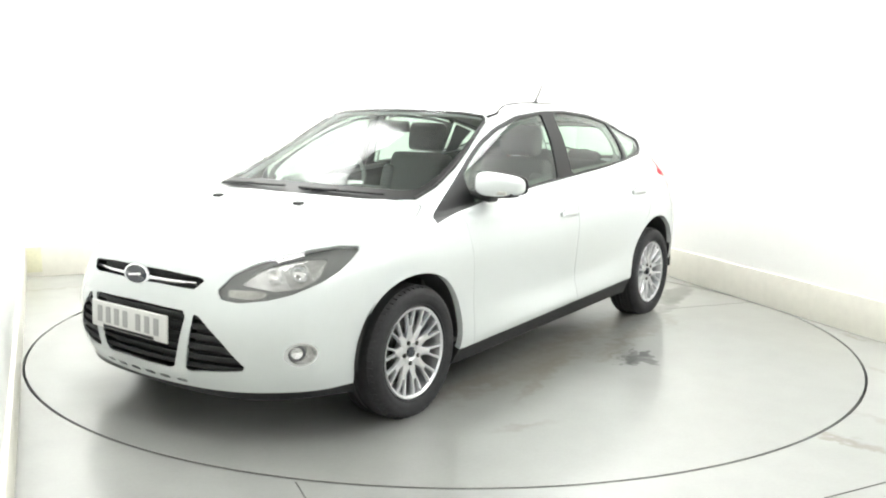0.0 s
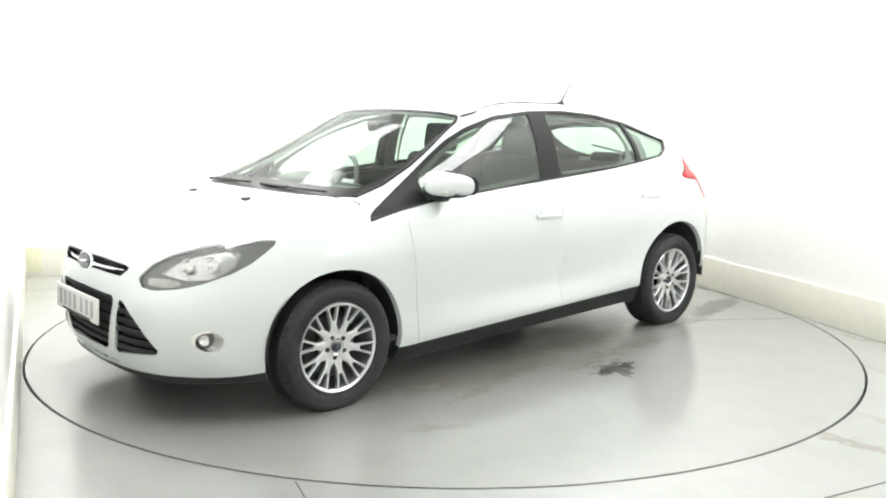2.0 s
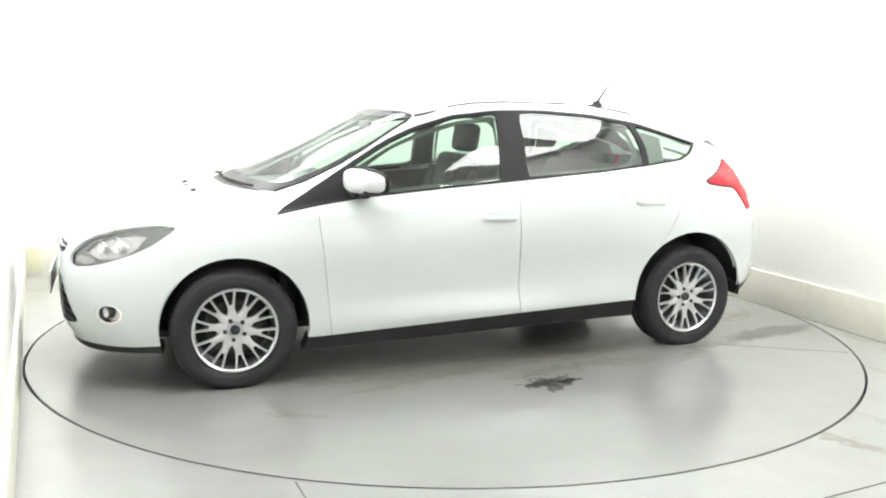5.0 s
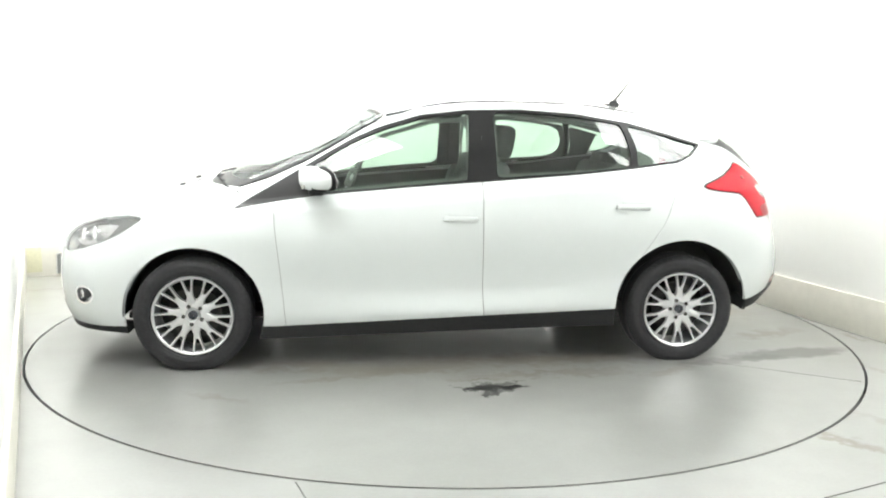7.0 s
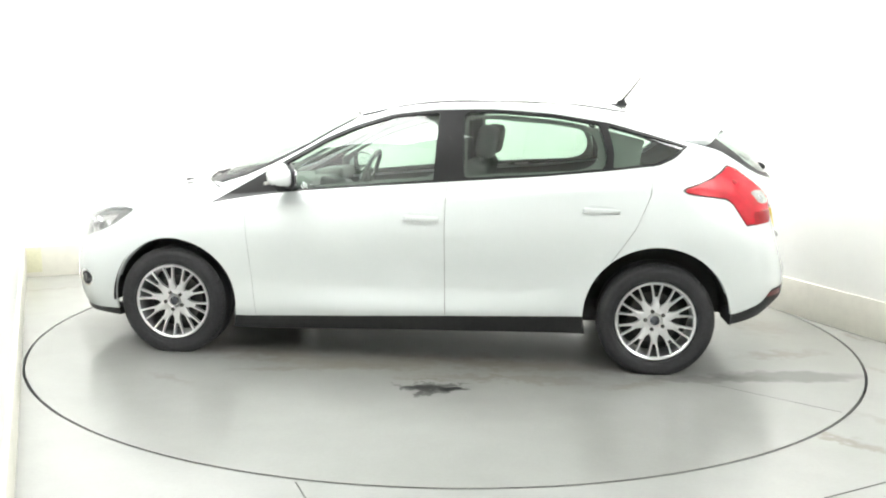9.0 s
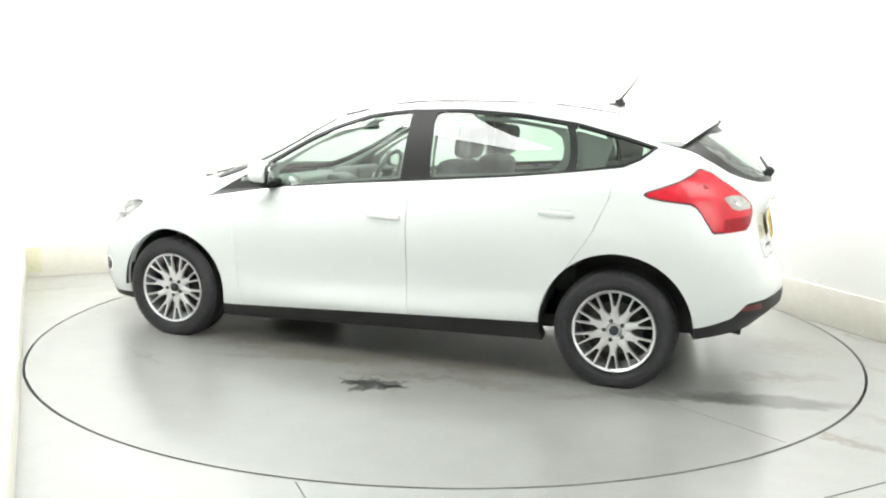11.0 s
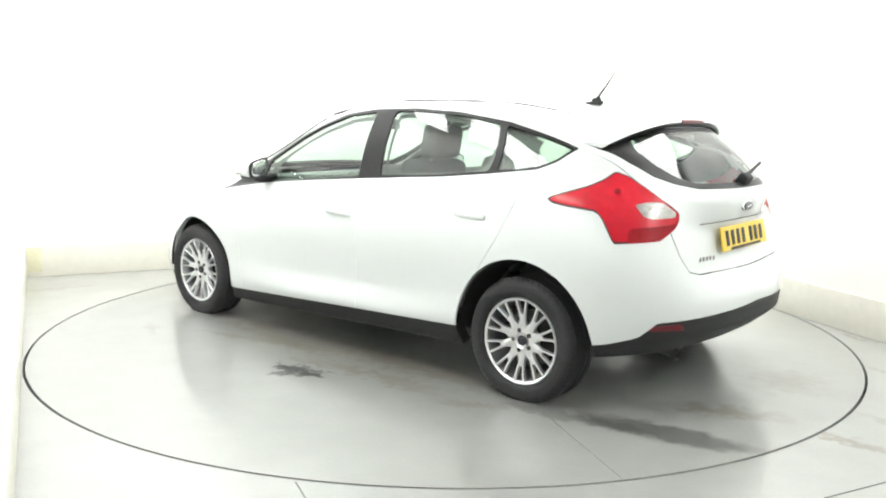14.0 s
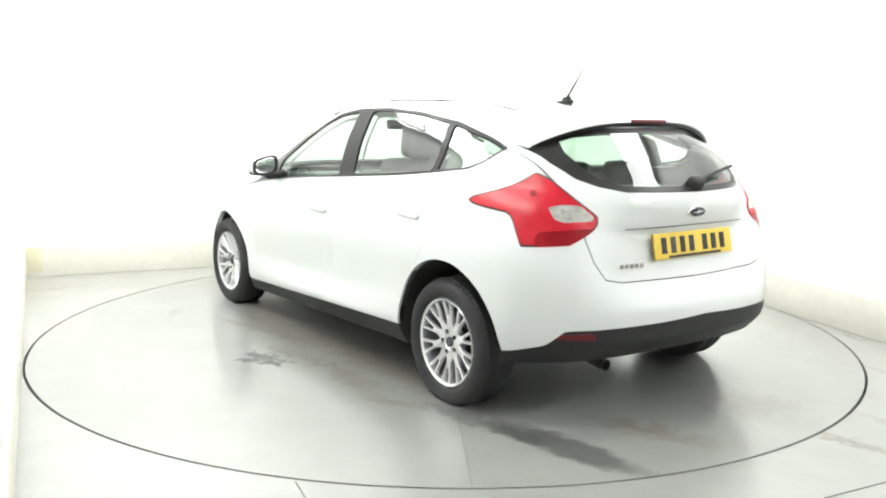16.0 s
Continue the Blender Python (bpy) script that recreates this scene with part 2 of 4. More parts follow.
tagged(part("floor", bm, FLOOR, smooth=False), "scuffed pale grey sealed studio floor", "floor", kind="structure")
bm = bmesh.new()
bmesh.ops.create_circle(bm, cap_ends=True, segments=90, radius=3.2, matrix=Matrix.Translation((0, 0, -0.11)))
tagged(part("pit_floor", bm, GROOVE, smooth=False), "dark pit floor under the turntable", "floor", kind="structure")
bm = bmesh.new()
box(bm, (11, 12.5, 0.1), pose(1.0, -1.6, WALL_H + 0.05))
tagged(part("ceiling", bm, CEILING, smooth=False), "plain white painted booth ceiling", "ceiling", kind="structure")

# saw cuts in the fixed floor beside the turntable
for x, y, deg, run in ((-0.39, -2.76, 24, 0.75), (1.86, -2.24, -63.5, 1.08)):
    bm = bmesh.new()
    box(bm, (0.0045, run, 0.002), pose(x, y, 0.0010, 0, 0, deg))
    tagged(part("floor_joint", bm, JOINT, smooth=False), "thin dark saw-cut joint in the floor", "joint", kind="structure")
bm = bmesh.new()
box(bm, (0.11, 0.004, 0.2), pose(-3.31, 1.385, 0.14, 0, 0, 24.6), 0.001)
tagged(part("tape_patch", bm, TAPE), "yellowed tape patch on the skirting in the corner", "tape")


def light_panel():
    top = empty("ceiling_light", "white framed long light panel set in the ceiling", "ceiling light", "ceiling lights")
    bm = bmesh.new()
    for s in (-1, 1):
        box(bm, (2.16, 0.03, 0.05), pose(0, s * 0.490, -0.02), 0.004)
        box(bm, (0.03, 0.95, 0.05), pose(s * 1.065, 0, -0.02), 0.004)
    part("frame", bm, FRAME_WHITE, top)
    bm = bmesh.new()
    box(bm, (2.10, 0.95, 0.012), pose(0, 0, -0.022), 0.003)
    part("diffuser", bm, PANEL, top, "glowing opal diffuser")
    return top


# ---- turntable ----
def turntable():
    top = empty("turntable", "round pale grey turntable flush with the floor", "turntable")
    bm = bmesh.new()
    n = 180
    rim = [bm.verts.new(((TABLE_RADIUS - 0.009) * math.cos(2 * math.pi * i / n), (TABLE_RADIUS - 0.009) * math.sin(2 * math.pi * i / n), 0)) for i in range(n)]
    bm.faces.new(rim)
    for i in range(n):
        j = (i + 1) % n
        lo = [bm.verts.new(rim[k].co + Vector((0, 0, -0.1))) for k in (i, j)]
        bm.faces.new((rim[i], lo[0], lo[1], rim[j]))
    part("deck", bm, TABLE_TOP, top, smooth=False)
    bm = bmesh.new()
    box(bm, (0.0010, 0.75, 0.001), pose(-1.71, 1.13, 0.0006, 0, 0, 57.5))
    part("deck_joint", bm, JOINT, top, "fine dark joint in the deck", smooth=False)
    return top


# ---- the car's skin: rings of points from the bottom edge up to the roof's centre, each from nose to tail ----
RINGS = [
    "2.10,0,.19 2.07,.35,.185 1.97,.60,.18 1.76,.79,.19 1.33,.86,.17 .90,.84,.150 .35,.84,.165 -.2,.84,.18 -.8,.84,.195 -1.32,.86,.21 -1.70,.82,.275 -1.91,.62,.300 -2.0,.32,.312 -2.02,0,.315",
    "2.14,0,.30 2.115,.35,.30 2.025,.60,.30 1.83,.79,.30 1.33,.895,.31 .90,.880,.27 .35,.888,.285 -.2,.890,.295 -.8,.892,.31 -1.32,.90,.33 -1.72,.85,.36 -1.97,.64,.385 -2.085,.33,.39 -2.11,0,.39",
    "2.15,0,.48 2.125,.35,.48 2.045,.58,.48 1.86,.775,.49 1.33,.905,.52 .90,.882,.44 .35,.867,.42 -.2,.867,.43 -.8,.884,.47 -1.32,.905,.54 -1.735,.855,.54 -1.98,.65,.53 -2.09,.33,.53 -2.115,0,.53",
    "2.14,0,.62 2.11,.33,.62 2.02,.53,.63 1.84,.735,.655 1.33,.895,.70 .90,.893,.69 .35,.890,.70 -.2,.890,.72 -.8,.900,.75 -1.32,.902,.77 -1.72,.850,.745 -1.95,.66,.70 -2.022,.33,.66 -2.047,0,.66",
    "2.11,0,.72 2.08,.31,.72 1.97,.50,.735 1.76,.70,.775 1.33,.848,.825 .95,.860,.83 .35,.862,.865 -.2,.862,.90 -.8,.862,.95 -1.32,.848,.98 -1.67,.79,.94 -1.895,.63,.89 -1.978,.32,.83 -2.002,0,.83",
    "1.99,0,.79 1.96,.30,.79 1.86,.49,.80 1.68,.67,.825 1.36,.79,.862 1.0,.815,.862 .35,.806,.935 -.2,.806,.975 -.8,.804,1.02 -1.30,.782,1.062 -1.61,.72,1.05 -1.84,.60,1.00 -2.01,.30,.96 -2.033,0,.96",
    "1.72,0,.880 1.70,.28,.878 1.62,.47,.868 1.50,.63,.860 1.28,.745,.872 1.0,.795,.872 .35,.792,.947 -.2,.792,.987 -.8,.790,1.032 -1.28,.765,1.078 -1.57,.70,1.11 -1.80,.585,1.055 -1.995,.29,1.02 -2.02,0,1.02",
    "1.29,0,.960 1.28,.28,.958 1.245,.47,.953 1.19,.61,.948 1.125,.700,.932 1.03,.766,.892 .35,.783,.957 -.2,.783,.997 -.8,.780,1.042 -1.27,.753,1.09 -1.55,.685,1.15 -1.76,.565,1.115 -1.955,.28,1.06 -1.98,0,1.06",
    ".80,0,1.190 .79,.28,1.187 .75,.45,1.175 .71,.565,1.16 .68,.622,1.145 .66,.675,1.115 .20,.722,1.17 -.2,.727,1.19 -.8,.720,1.205 -1.26,.69,1.18 -1.52,.635,1.20 -1.70,.54,1.185 -1.855,.28,1.165 -1.88,0,1.165",
    ".38,0,1.375 .37,.27,1.371 .35,.43,1.362 .33,.51,1.35 .32,.550,1.340 .35,.598,1.30 .05,.625,1.362 -.25,.630,1.386 -.8,.620,1.362 -1.22,.610,1.282 -1.46,.575,1.24 -1.60,.50,1.255 -1.72,.27,1.275 -1.74,0,1.28",
    ".24,0,1.406 .23,.25,1.402 .22,.38,1.395 .21,.45,1.388 .19,.505,1.380 .15,.545,1.376 .0,.557,1.398 -.25,.562,1.414 -.8,.556,1.398 -1.20,.543,1.335 -1.42,.51,1.297 -1.56,.44,1.298 -1.66,.25,1.315 -1.68,0,1.318",
    ".06,0,1.430 .05,0,1.430 .04,0,1.431 .03,0,1.431 .01,0,1.432 -.03,0,1.434 -.12,0,1.439 -.38,0,1.447 -.78,0,1.442 -1.12,0,1.418 -1.30,0,1.394 -1.40,0,1.378 -1.46,0,1.367 -1.48,0,1.363",
]


def spline_rows(points, before, after, steps):
    """A smooth curve along the first axis, with given phantom ends; it creases where the run bends sharply and never overshoots."""
    ext = np.concatenate([before[None], points, after[None]])
    seg = np.diff(ext, axis=0)
    size = np.maximum(np.linalg.norm(seg, axis=2, keepdims=True), 1e-9)
    mean = (seg[1:] + seg[:-1]) / 2
    bend = np.degrees(np.arccos(np.clip((seg[1:] * seg[:-1]).sum(2, keepdims=True) / (size[1:] * size[:-1]), -1, 1)))
    w = np.clip((bend - 22) / 22, 0, 1) * 0.85 if len(points) < 13 else 0 * bend
    t = (np.arange(steps) / steps)[:, None, None]
    h1, h2, h3, h4 = 2 * t ** 3 - 3 * t ** 2 + 1, t ** 3 - 2 * t ** 2 + t, 3 * t ** 2 - 2 * t ** 3, t ** 3 - t ** 2
    out = []
    for i in range(len(points) - 1):
        d = seg[i + 1]
        ends = []
        for j in (i, i + 1):
            m = mean[j] * (1 - w[j]) + d * w[j]
            ends.append(m * np.minimum(1, 1.1 * size[i + 1] / np.maximum(np.linalg.norm(m, axis=1, keepdims=True), 1e-9)))
        out.append(h1 * points[i] + h2 * ends[0] + h3 * points[i + 1] + h4 * ends[1])
    return np.concatenate(out + [points[-1:]])


def car_skin(nu=14, nv=10):
    g = np.array([[[float(c) for c in q.split(",")] for q in row.split()] for row in RINGS])
    flip = np.array([1, -1, 1.0])
    g = spline_rows(g, 2 * g[0] - g[1], g[-2] * flip, nv)
    g = np.swapaxes(g, 0, 1)
    g = np.swapaxes(spline_rows(g, g[1] * flip, g[-2] * flip, nu), 0, 1)
    du, dv = np.gradient(g, axis=1), np.gradient(g, axis=0)
    n = np.cross(dv, du)
    n /= np.maximum(np.linalg.norm(n, axis=2, keepdims=True), 1e-9)
    for s in (0, -1):
        n[:, s, 1] = 0
    n[-1] = (0, 0, 1)
    mid = n[60, 91]
    if mid[1] < 0:
        n[:-1] = -n[:-1]
    n /= np.maximum(np.linalg.norm(n, axis=2, keepdims=True), 1e-9)
    rows, cols = g.shape[:2]
    uv = np.stack(np.meshgrid(np.arange(cols) / nu, np.arange(rows) / nv), -1)
    data = np.concatenate([g, n, uv], 2).reshape(-1, 8)
    i = np.arange(rows * cols).reshape(rows, cols)
    a, b2, c, d = i[:-1, :-1].ravel(), i[:-1, 1:].ravel(), i[1:, 1:].ravel(), i[1:, :-1].ravel()
    return data, np.concatenate([np.stack([a, b2, c], 1), np.stack([a, c, d], 1)])


class Skin:
    """A pool of points (place, normal, u, v) that cuts may add to."""

    def __init__(self):
        data, tris = car_skin()
        self.pts, self.all, self.grid = [tuple(r) for r in data], [tuple(t) for t in tris], data

    def at(self, u, v):
        """The skin's place at a point of its grid."""
        return min(self.pts[:len(self.grid)], key=lambda q: (q[6] - u) ** 2 + (q[7] - v) ** 2)[:3]

    def split(self, tris, field):
        """Cuts triangles along field = 0; returns those inside (negative) and outside."""
        arr = np.array(self.pts)
        val = field(arr)
        ins, outs, made = [], [], {}

        def cut(i, j):
            key = (i, j) if i < j else (j, i)
            if key not in made:
                i, j = key
                k = val[i] / (val[i] - val[j])
                q = arr[i] + (arr[j] - arr[i]) * k
                q[3:6] /= max(np.linalg.norm(q[3:6]), 1e-9)
                made[key] = len(self.pts)
                self.pts.append(tuple(q))
            return made[key]

        for t in tris:
            s = [val[i] < 0 for i in t]
            k = sum(s)
            if k == 3:
                ins.append(t)
            elif k == 0:
                outs.append(t)
            else:
                lone = s.index(k == 1)
                a, b2, c = t[lone], t[(lone + 1) % 3], t[(lone + 2) % 3]
                p, q = cut(a, b2), cut(a, c)
                one, two = ([(a, p, q)], [(p, b2, c), (p, c, q)])
                (ins if k == 1 else outs).extend(one)
                (outs if k == 1 else ins).extend(two)
        return ins, outs

    def sheet(self, name, tris, mat, parent, label="", sides=(1, -1), inset=0.0, rim=0.012, joined=True):
        """A panel from the triangles: the skin moved inwards by inset, with its edges turned in by rim. One mesh, or one a side."""
        arr = np.array(self.pts)
        used = sorted({i for t in tris for i in t})
        index = {k: n for n, k in enumerate(used)}
        p0, n0 = arr[used, :3], arr[used, 3:6]
        p0 = p0 - n0 * inset
        tri = [tuple(index[i] for i in t) for t in tris]
        count = {}
        for t in tri:
            for a, b2 in ((t[0], t[1]), (t[1], t[2]), (t[2], t[0])):
                count[(a, b2)] = count.get((a, b2), 0) + 1
        edges = [(a, b2) for a, b2 in count if (b2, a) not in count and not (abs(p0[a][1]) < 1e-4 and abs(p0[b2][1]) < 1e-4)]
        made = []
        for group in ([sides] if joined else [(s,) for s in sides]):
            vs, ns, fs = [], [], []
            for s in group:
                k = np.array([1, s, 1.0])
                base = len(vs)
                vs.extend(map(tuple, p0 * k))
                ns.extend(map(tuple, n0 * k))
                turn = (lambda f: f) if s > 0 else (lambda f: f[::-1])
                fs.extend(turn(tuple(i + base for i in t)) for t in tri)
                if rim:
                    for a, b2 in edges:
                        d = p0[b2] - p0[a]
                        e = np.cross(d, n0[a])
                        e = e / max(np.linalg.norm(e), 1e-9)
                        q = len(vs)
                        vs.extend(map(tuple, np.array([p0[a], p0[b2], p0[b2] - n0[b2] * rim, p0[a] - n0[a] * rim]) * k))
                        ns.extend([tuple(e * k)] * 4)
                        fs.append(turn((q + 1, q, q + 3, q + 2)))
            me = bpy.data.meshes.new(name)
            me.from_pydata(vs, [], fs)
            me.materials.append(mat)
            me.shade_smooth()
            me.normals_split_custom_set_from_vertices(ns)
            ob = new(name, me)
            ob.parent = parent
            ob.location = (CAR_SHIFT, 0, 0)
            made.append(tagged(ob, label))
        return made


def polygon(points):
    """Signed distance to a closed outline in two coordinates; negative inside."""
    q = np.array([[float(c) for c in w.split(",")] for w in points.split()])

    def field(s, z):
        dist, inside = np.full(len(s), 1e9), np.zeros(len(s), bool)
        for a, b2 in zip(q, np.roll(q, -1, 0)):
            d = b2 - a
            k = np.clip(((s - a[0]) * d[0] + (z - a[1]) * d[1]) / (d @ d), 0, 1)
            dist = np.minimum(dist, np.hypot(s - a[0] - k * d[0], z - a[1] - k * d[1]))
            if a[1] != b2[1]:
                inside ^= ((a[1] > z) != (b2[1] > z)) & (s < (b2[0] - a[0]) * (z - a[1]) / (b2[1] - a[1]) + a[0])
        return np.where(inside, -dist, dist)
    return field


def within(field, *limits):
    """A field kept to where all the limits (functions, negative where allowed) hold."""
    def both(a):
        v = field(a)
        for lim in limits:
            v = np.where(lim(a) > 0, np.maximum(v, 0.05), v)
        return v
    return both


def grown(field, by):
    return lambda a: field(a) - by


def on_side(points, u0=3.3, u1=10.9, v0=0.0, v1=9.9):
    f = polygon(points)
    return within(lambda a: f(a[:, 0], a[:, 2]), lambda a: u0 - a[:, 6], lambda a: a[:, 6] - u1, lambda a: v0 - a[:, 7], lambda a: a[:, 7] - v1)


def on_front(points, v1=4.6):
    f = polygon(points)
    return within(lambda a: f(a[:, 1], a[:, 2]), lambda a: 1.55 - a[:, 0], lambda a: a[:, 7] - v1)


def on_rear(points, v1=9.9):
    f = polygon(points)
    return within(lambda a: f(a[:, 1], a[:, 2]), lambda a: a[:, 0] + 1.45, lambda a: a[:, 7] - v1)


def on_grid(points):
    f = polygon(points)
    return lambda a: f(a[:, 6], a[:, 7])


def on_corner(points, front):
    """Outline in the distance along the corner (s) and the height, for lamps that wrap round."""
    f = polygon(points)
    if front:
        return within(lambda a: f(a[:, 1] - a[:, 0], a[:, 2]), lambda a: 1.4 - a[:, 0], lambda a: a[:, 7] - 4.9)
    return within(lambda a: f(-a[:, 0] - a[:, 1], a[:, 2]), lambda a: a[:, 0] + 1.3, lambda a: a[:, 7] - 7.3)


FRONT_AXLE, REAR_AXLE, HUB_Z = 1.324, -1.324, 0.290
TAIL_OUTLINE = ".590,.976 .62,.990 .70,1.008 .85,1.04 .94,1.068 1.02,1.106 1.10,1.085 1.22,1.026 1.36,.955 1.412,.925 1.410,.890 1.37,.858 1.25,.810 .955,.797 .918,.86 .895,.905 .865,.930 .70,.945 .62,.956"


def oval(s, z, w, h):
    return " ".join("%.4f,%.4f" % (s + w * math.cos(k * math.pi / 12), z + h * math.sin(k * math.pi / 12)) for k in range(24))


def circle_cut(x, z, r):
    return within(lambda a: np.hypot(a[:, 0] - x, a[:, 2] - z) - r, lambda a: 0.5 - a[:, 1])


def build_shell(car):
    skin = Skin()
    t = skin.all
    _, t = skin.split(t, circle_cut(FRONT_AXLE - 0.006, 0.292, 0.360))
    _, t = skin.split(t, circle_cut(REAR_AXLE, 0.303, 0.382))

    # windscreen
    screen, t = skin.split(t, on_grid("-1,6.96 2.0,6.98 3.2,7.02 4.0,7.10 4.42,7.5 4.62,8.2 4.70,8.9 4.5,9.06 3.5,9.03 -1,9.0"))
    clear, frit = skin.split(screen, on_grid("-1,7.22 3.0,7.22 3.68,7.30 4.02,7.6 4.20,8.2 4.30,8.85 4.12,8.97 -1,8.94"))
    ws = skin.sheet("windscreen", clear, SCREEN_GLASS, car, "clear windscreen mirroring the ceiling lights", rim=0)[0]
    skin.sheet("windscreen_edge", frit, BLACK_TRIM, car, "black windscreen border and cowl")
    for s in (1, -1):
        bm = bmesh.new()
        run = [skin.at(u, v) for u, v in ((4.02, 7.10), (4.37, 7.45), (4.54, 7.8), (4.62, 8.2), (4.66, 8.6), (4.68, 9.0))]
        tube(bm, [(q[0] + CAR_SHIFT, s * (q[1] - 0.008), q[2] + 0.003) for q in run], 0.009, 8)
        part("windscreen_seal", bm, BLACK_TRIM, car, "black rubber windscreen seal")

    # side windows
    dlo, t = skin.split(t, on_side("1.125,.842 .90,.881 .658,.916 .17,.96 -.225,.99 -.741,1.031 -1.044,1.063 -1.315,1.097 -1.40,1.135 -1.475,1.20 "
                                   "-1.307,1.25 -1.056,1.315 -.746,1.360 -.437,1.379 -.129,1.372 .118,1.344 .334,1.279 .488,1.213 .613,1.143 .801,1.032", 3.9, 10.9, 4.3))
    front, dlo = skin.split(dlo, on_side(".735,.916 .640,.930 .17,.972 -.125,.997 -.142,1.356 .10,1.330 .325,1.264 .475,1.198 .60,1.128 .735,1.048", 3.9, 10.9, 4.3))
    rear, dlo = skin.split(dlo, on_side("-.290,1.012 -.741,1.044 -1.038,1.076 -1.045,1.15 -1.025,1.25 -1.000,1.306 -.746,1.345 -.437,1.364 -.278,1.362", 3.9, 10.9, 4.3))
    quarter, dlo = skin.split(dlo, on_side("-1.078,1.080 -1.30,1.108 -1.385,1.142 -1.450,1.197 -1.30,1.238 -1.042,1.300 -1.065,1.24 -1.083,1.16", 3.9, 10.9, 4.3))
    trim_piece, _ = skin.split(rear, lambda a: -on_side("-.30,1.035 -.88,1.072 -.965,1.095 -1.000,1.14 -1.005,1.20 -.98,1.262 -.92,1.300 -.746,1.325 -.437,1.345 -.30,1.345", 3.9, 10.9, 4.3)(a))
    front_trim, _ = skin.split(front, lambda a: -on_side(".70,.94 .62,.955 .17,.997 -.10,1.020 -.125,1.05 -.128,1.29 -.10,1.325 .06,1.318 .30,1.25 .46,1.19 .59,1.11 .68,1.03", 3.9, 10.9, 4.3)(a))
    quarter_trim, _ = skin.split(quarter, lambda a: -1.235 - 0.25 * (a[:, 2] - 1.18) - a[:, 0])
    for piece in (trim_piece, front_trim, quarter_trim):
        skin.sheet("aperture_trim", piece, TRIM_GREY, car, "dark grey trim round the window opening", joined=False, rim=0.004, inset=0.038)
    for x in (-0.2055, -1.062):
        _, dlo = skin.split(dlo, lambda a: np.abs(a[:, 0] - x) - 0.0022)
    front_frame, dlo = skin.split(dlo, lambda a: -0.2055 - a[:, 0])
    rear_frame, quarter_frame = skin.split(dlo, lambda a: -1.062 - a[:, 0])
    for piece in (front_frame, rear_frame, quarter_frame):
        skin.sheet("window_surround", piece, BLACK_TRIM, car, "black window frame", joined=False, rim=0.016)
    for piece in (front, rear, quarter):
        skin.sheet("side_window", piece, SIDE_GLASS, car, "green tinted side window", joined=False, rim=0, inset=0.006)

    # rear window
    back, t = skin.split(t, on_rear("-1,1.02 .0,1.02 .38,1.026 .48,1.048 .545,1.080 .598,1.144 .622,1.200 .604,1.232 .52,1.274 .43,1.292 .30,1.295 0,1.300 -1,1.300"))
    pane, edge = skin.split(back, on_rear("-1,1.045 .0,1.045 .37,1.052 .445,1.078 .500,1.13 .520,1.19 .495,1.240 .42,1.262 .30,1.272 0,1.278 -1,1.278"))
    skin.sheet("rear_window", pane, SIDE_GLASS, car, "tinted curved rear window", rim=0)
    skin.sheet("rear_window_edge", edge, BLACK_TRIM, car, "black rear window border")

    # headlamps
    lamp, t = skin.split(t, on_corner("-1.620,.632 -1.596,.599 -1.50,.587 -1.333,.601 -1.193,.624 -1.022,.666 -.924,.703 -.84,.752 -.788,.792 -.92,.802 -1.086,.790 -1.244,.770 -1.411,.735 -1.534,.692", True))
    for ob in skin.sheet("headlamp", lamp, LENS, car, "clear wraparound headlamp with grey housing", joined=False, rim=0, inset=0.002):
        s = 1 if sum(v.co.y for v in ob.data.vertices) > 0 else -1
        bowl, shell = skin.split(lamp, on_corner("-1.49,.662 -1.31,.640 -1.15,.648 -1.03,.682 -.975,.760 -1.10,.768 -1.27,.748 -1.40,.716", True))
        turn, shell = skin.split(shell, on_corner("-1.57,.640 -1.56,.612 -1.43,.604 -1.34,.618 -1.345,.636 -1.44,.640", True))
        for nm, tr2, mt, ins, lb in (("housing", shell, LAMP_BACK, 0.022, "dark grey lamp housing"), ("reflector", bowl, REFLECTOR, 0.03, "bright reflector"),
                                     ("indicator", turn, CLEAR_LENS, 0.016, "pale indicator")):
            o2 = skin.sheet(nm, tr2, mt, ob, lb, sides=(s,), inset=ins, rim=0.03 if nm == "housing" else 0.004)[0]
            o2.location = (0, 0, 0)
        for s1, z1, r1 in ((-1.14, 0.706, 0.036), (-1.30, 0.688, 0.030)):
            c = skin_place(skin, lamp, s1, z1)
            bm = bmesh.new()
            lathe(bm, [(0.001, -0.012), (r1 * 0.6, -0.008), (r1 * 0.92, 0.004), (r1, 0.012), (r1 * 1.08, 0.010)],
                  Matrix.Translation((c[0] - 0.012, s * (c[1] - 0.010), c[2])) @ pose(0, 0, 0, 0, 0, -62 if s > 0 else -118), 28)
            part("projector", bm, CHROME, ob, "round chrome projector ring")

    # tail lamps
    tail, t = skin.split(t, on_corner(TAIL_OUTLINE, False))
    rear_white, red = skin.split(tail, on_corner("1.105,.962 1.20,.974 1.30,.970 1.385,.925 1.375,.906 1.20,.902 1.15,.915", False))
    bot, red = skin.split(red, on_corner("1.05,.862 1.43,.880 1.40,.80 1.04,.79", False))
    gap, red = skin.split(red, lambda a: grown(on_corner(TAIL_OUTLINE, False), -0.008)(a) * -1)
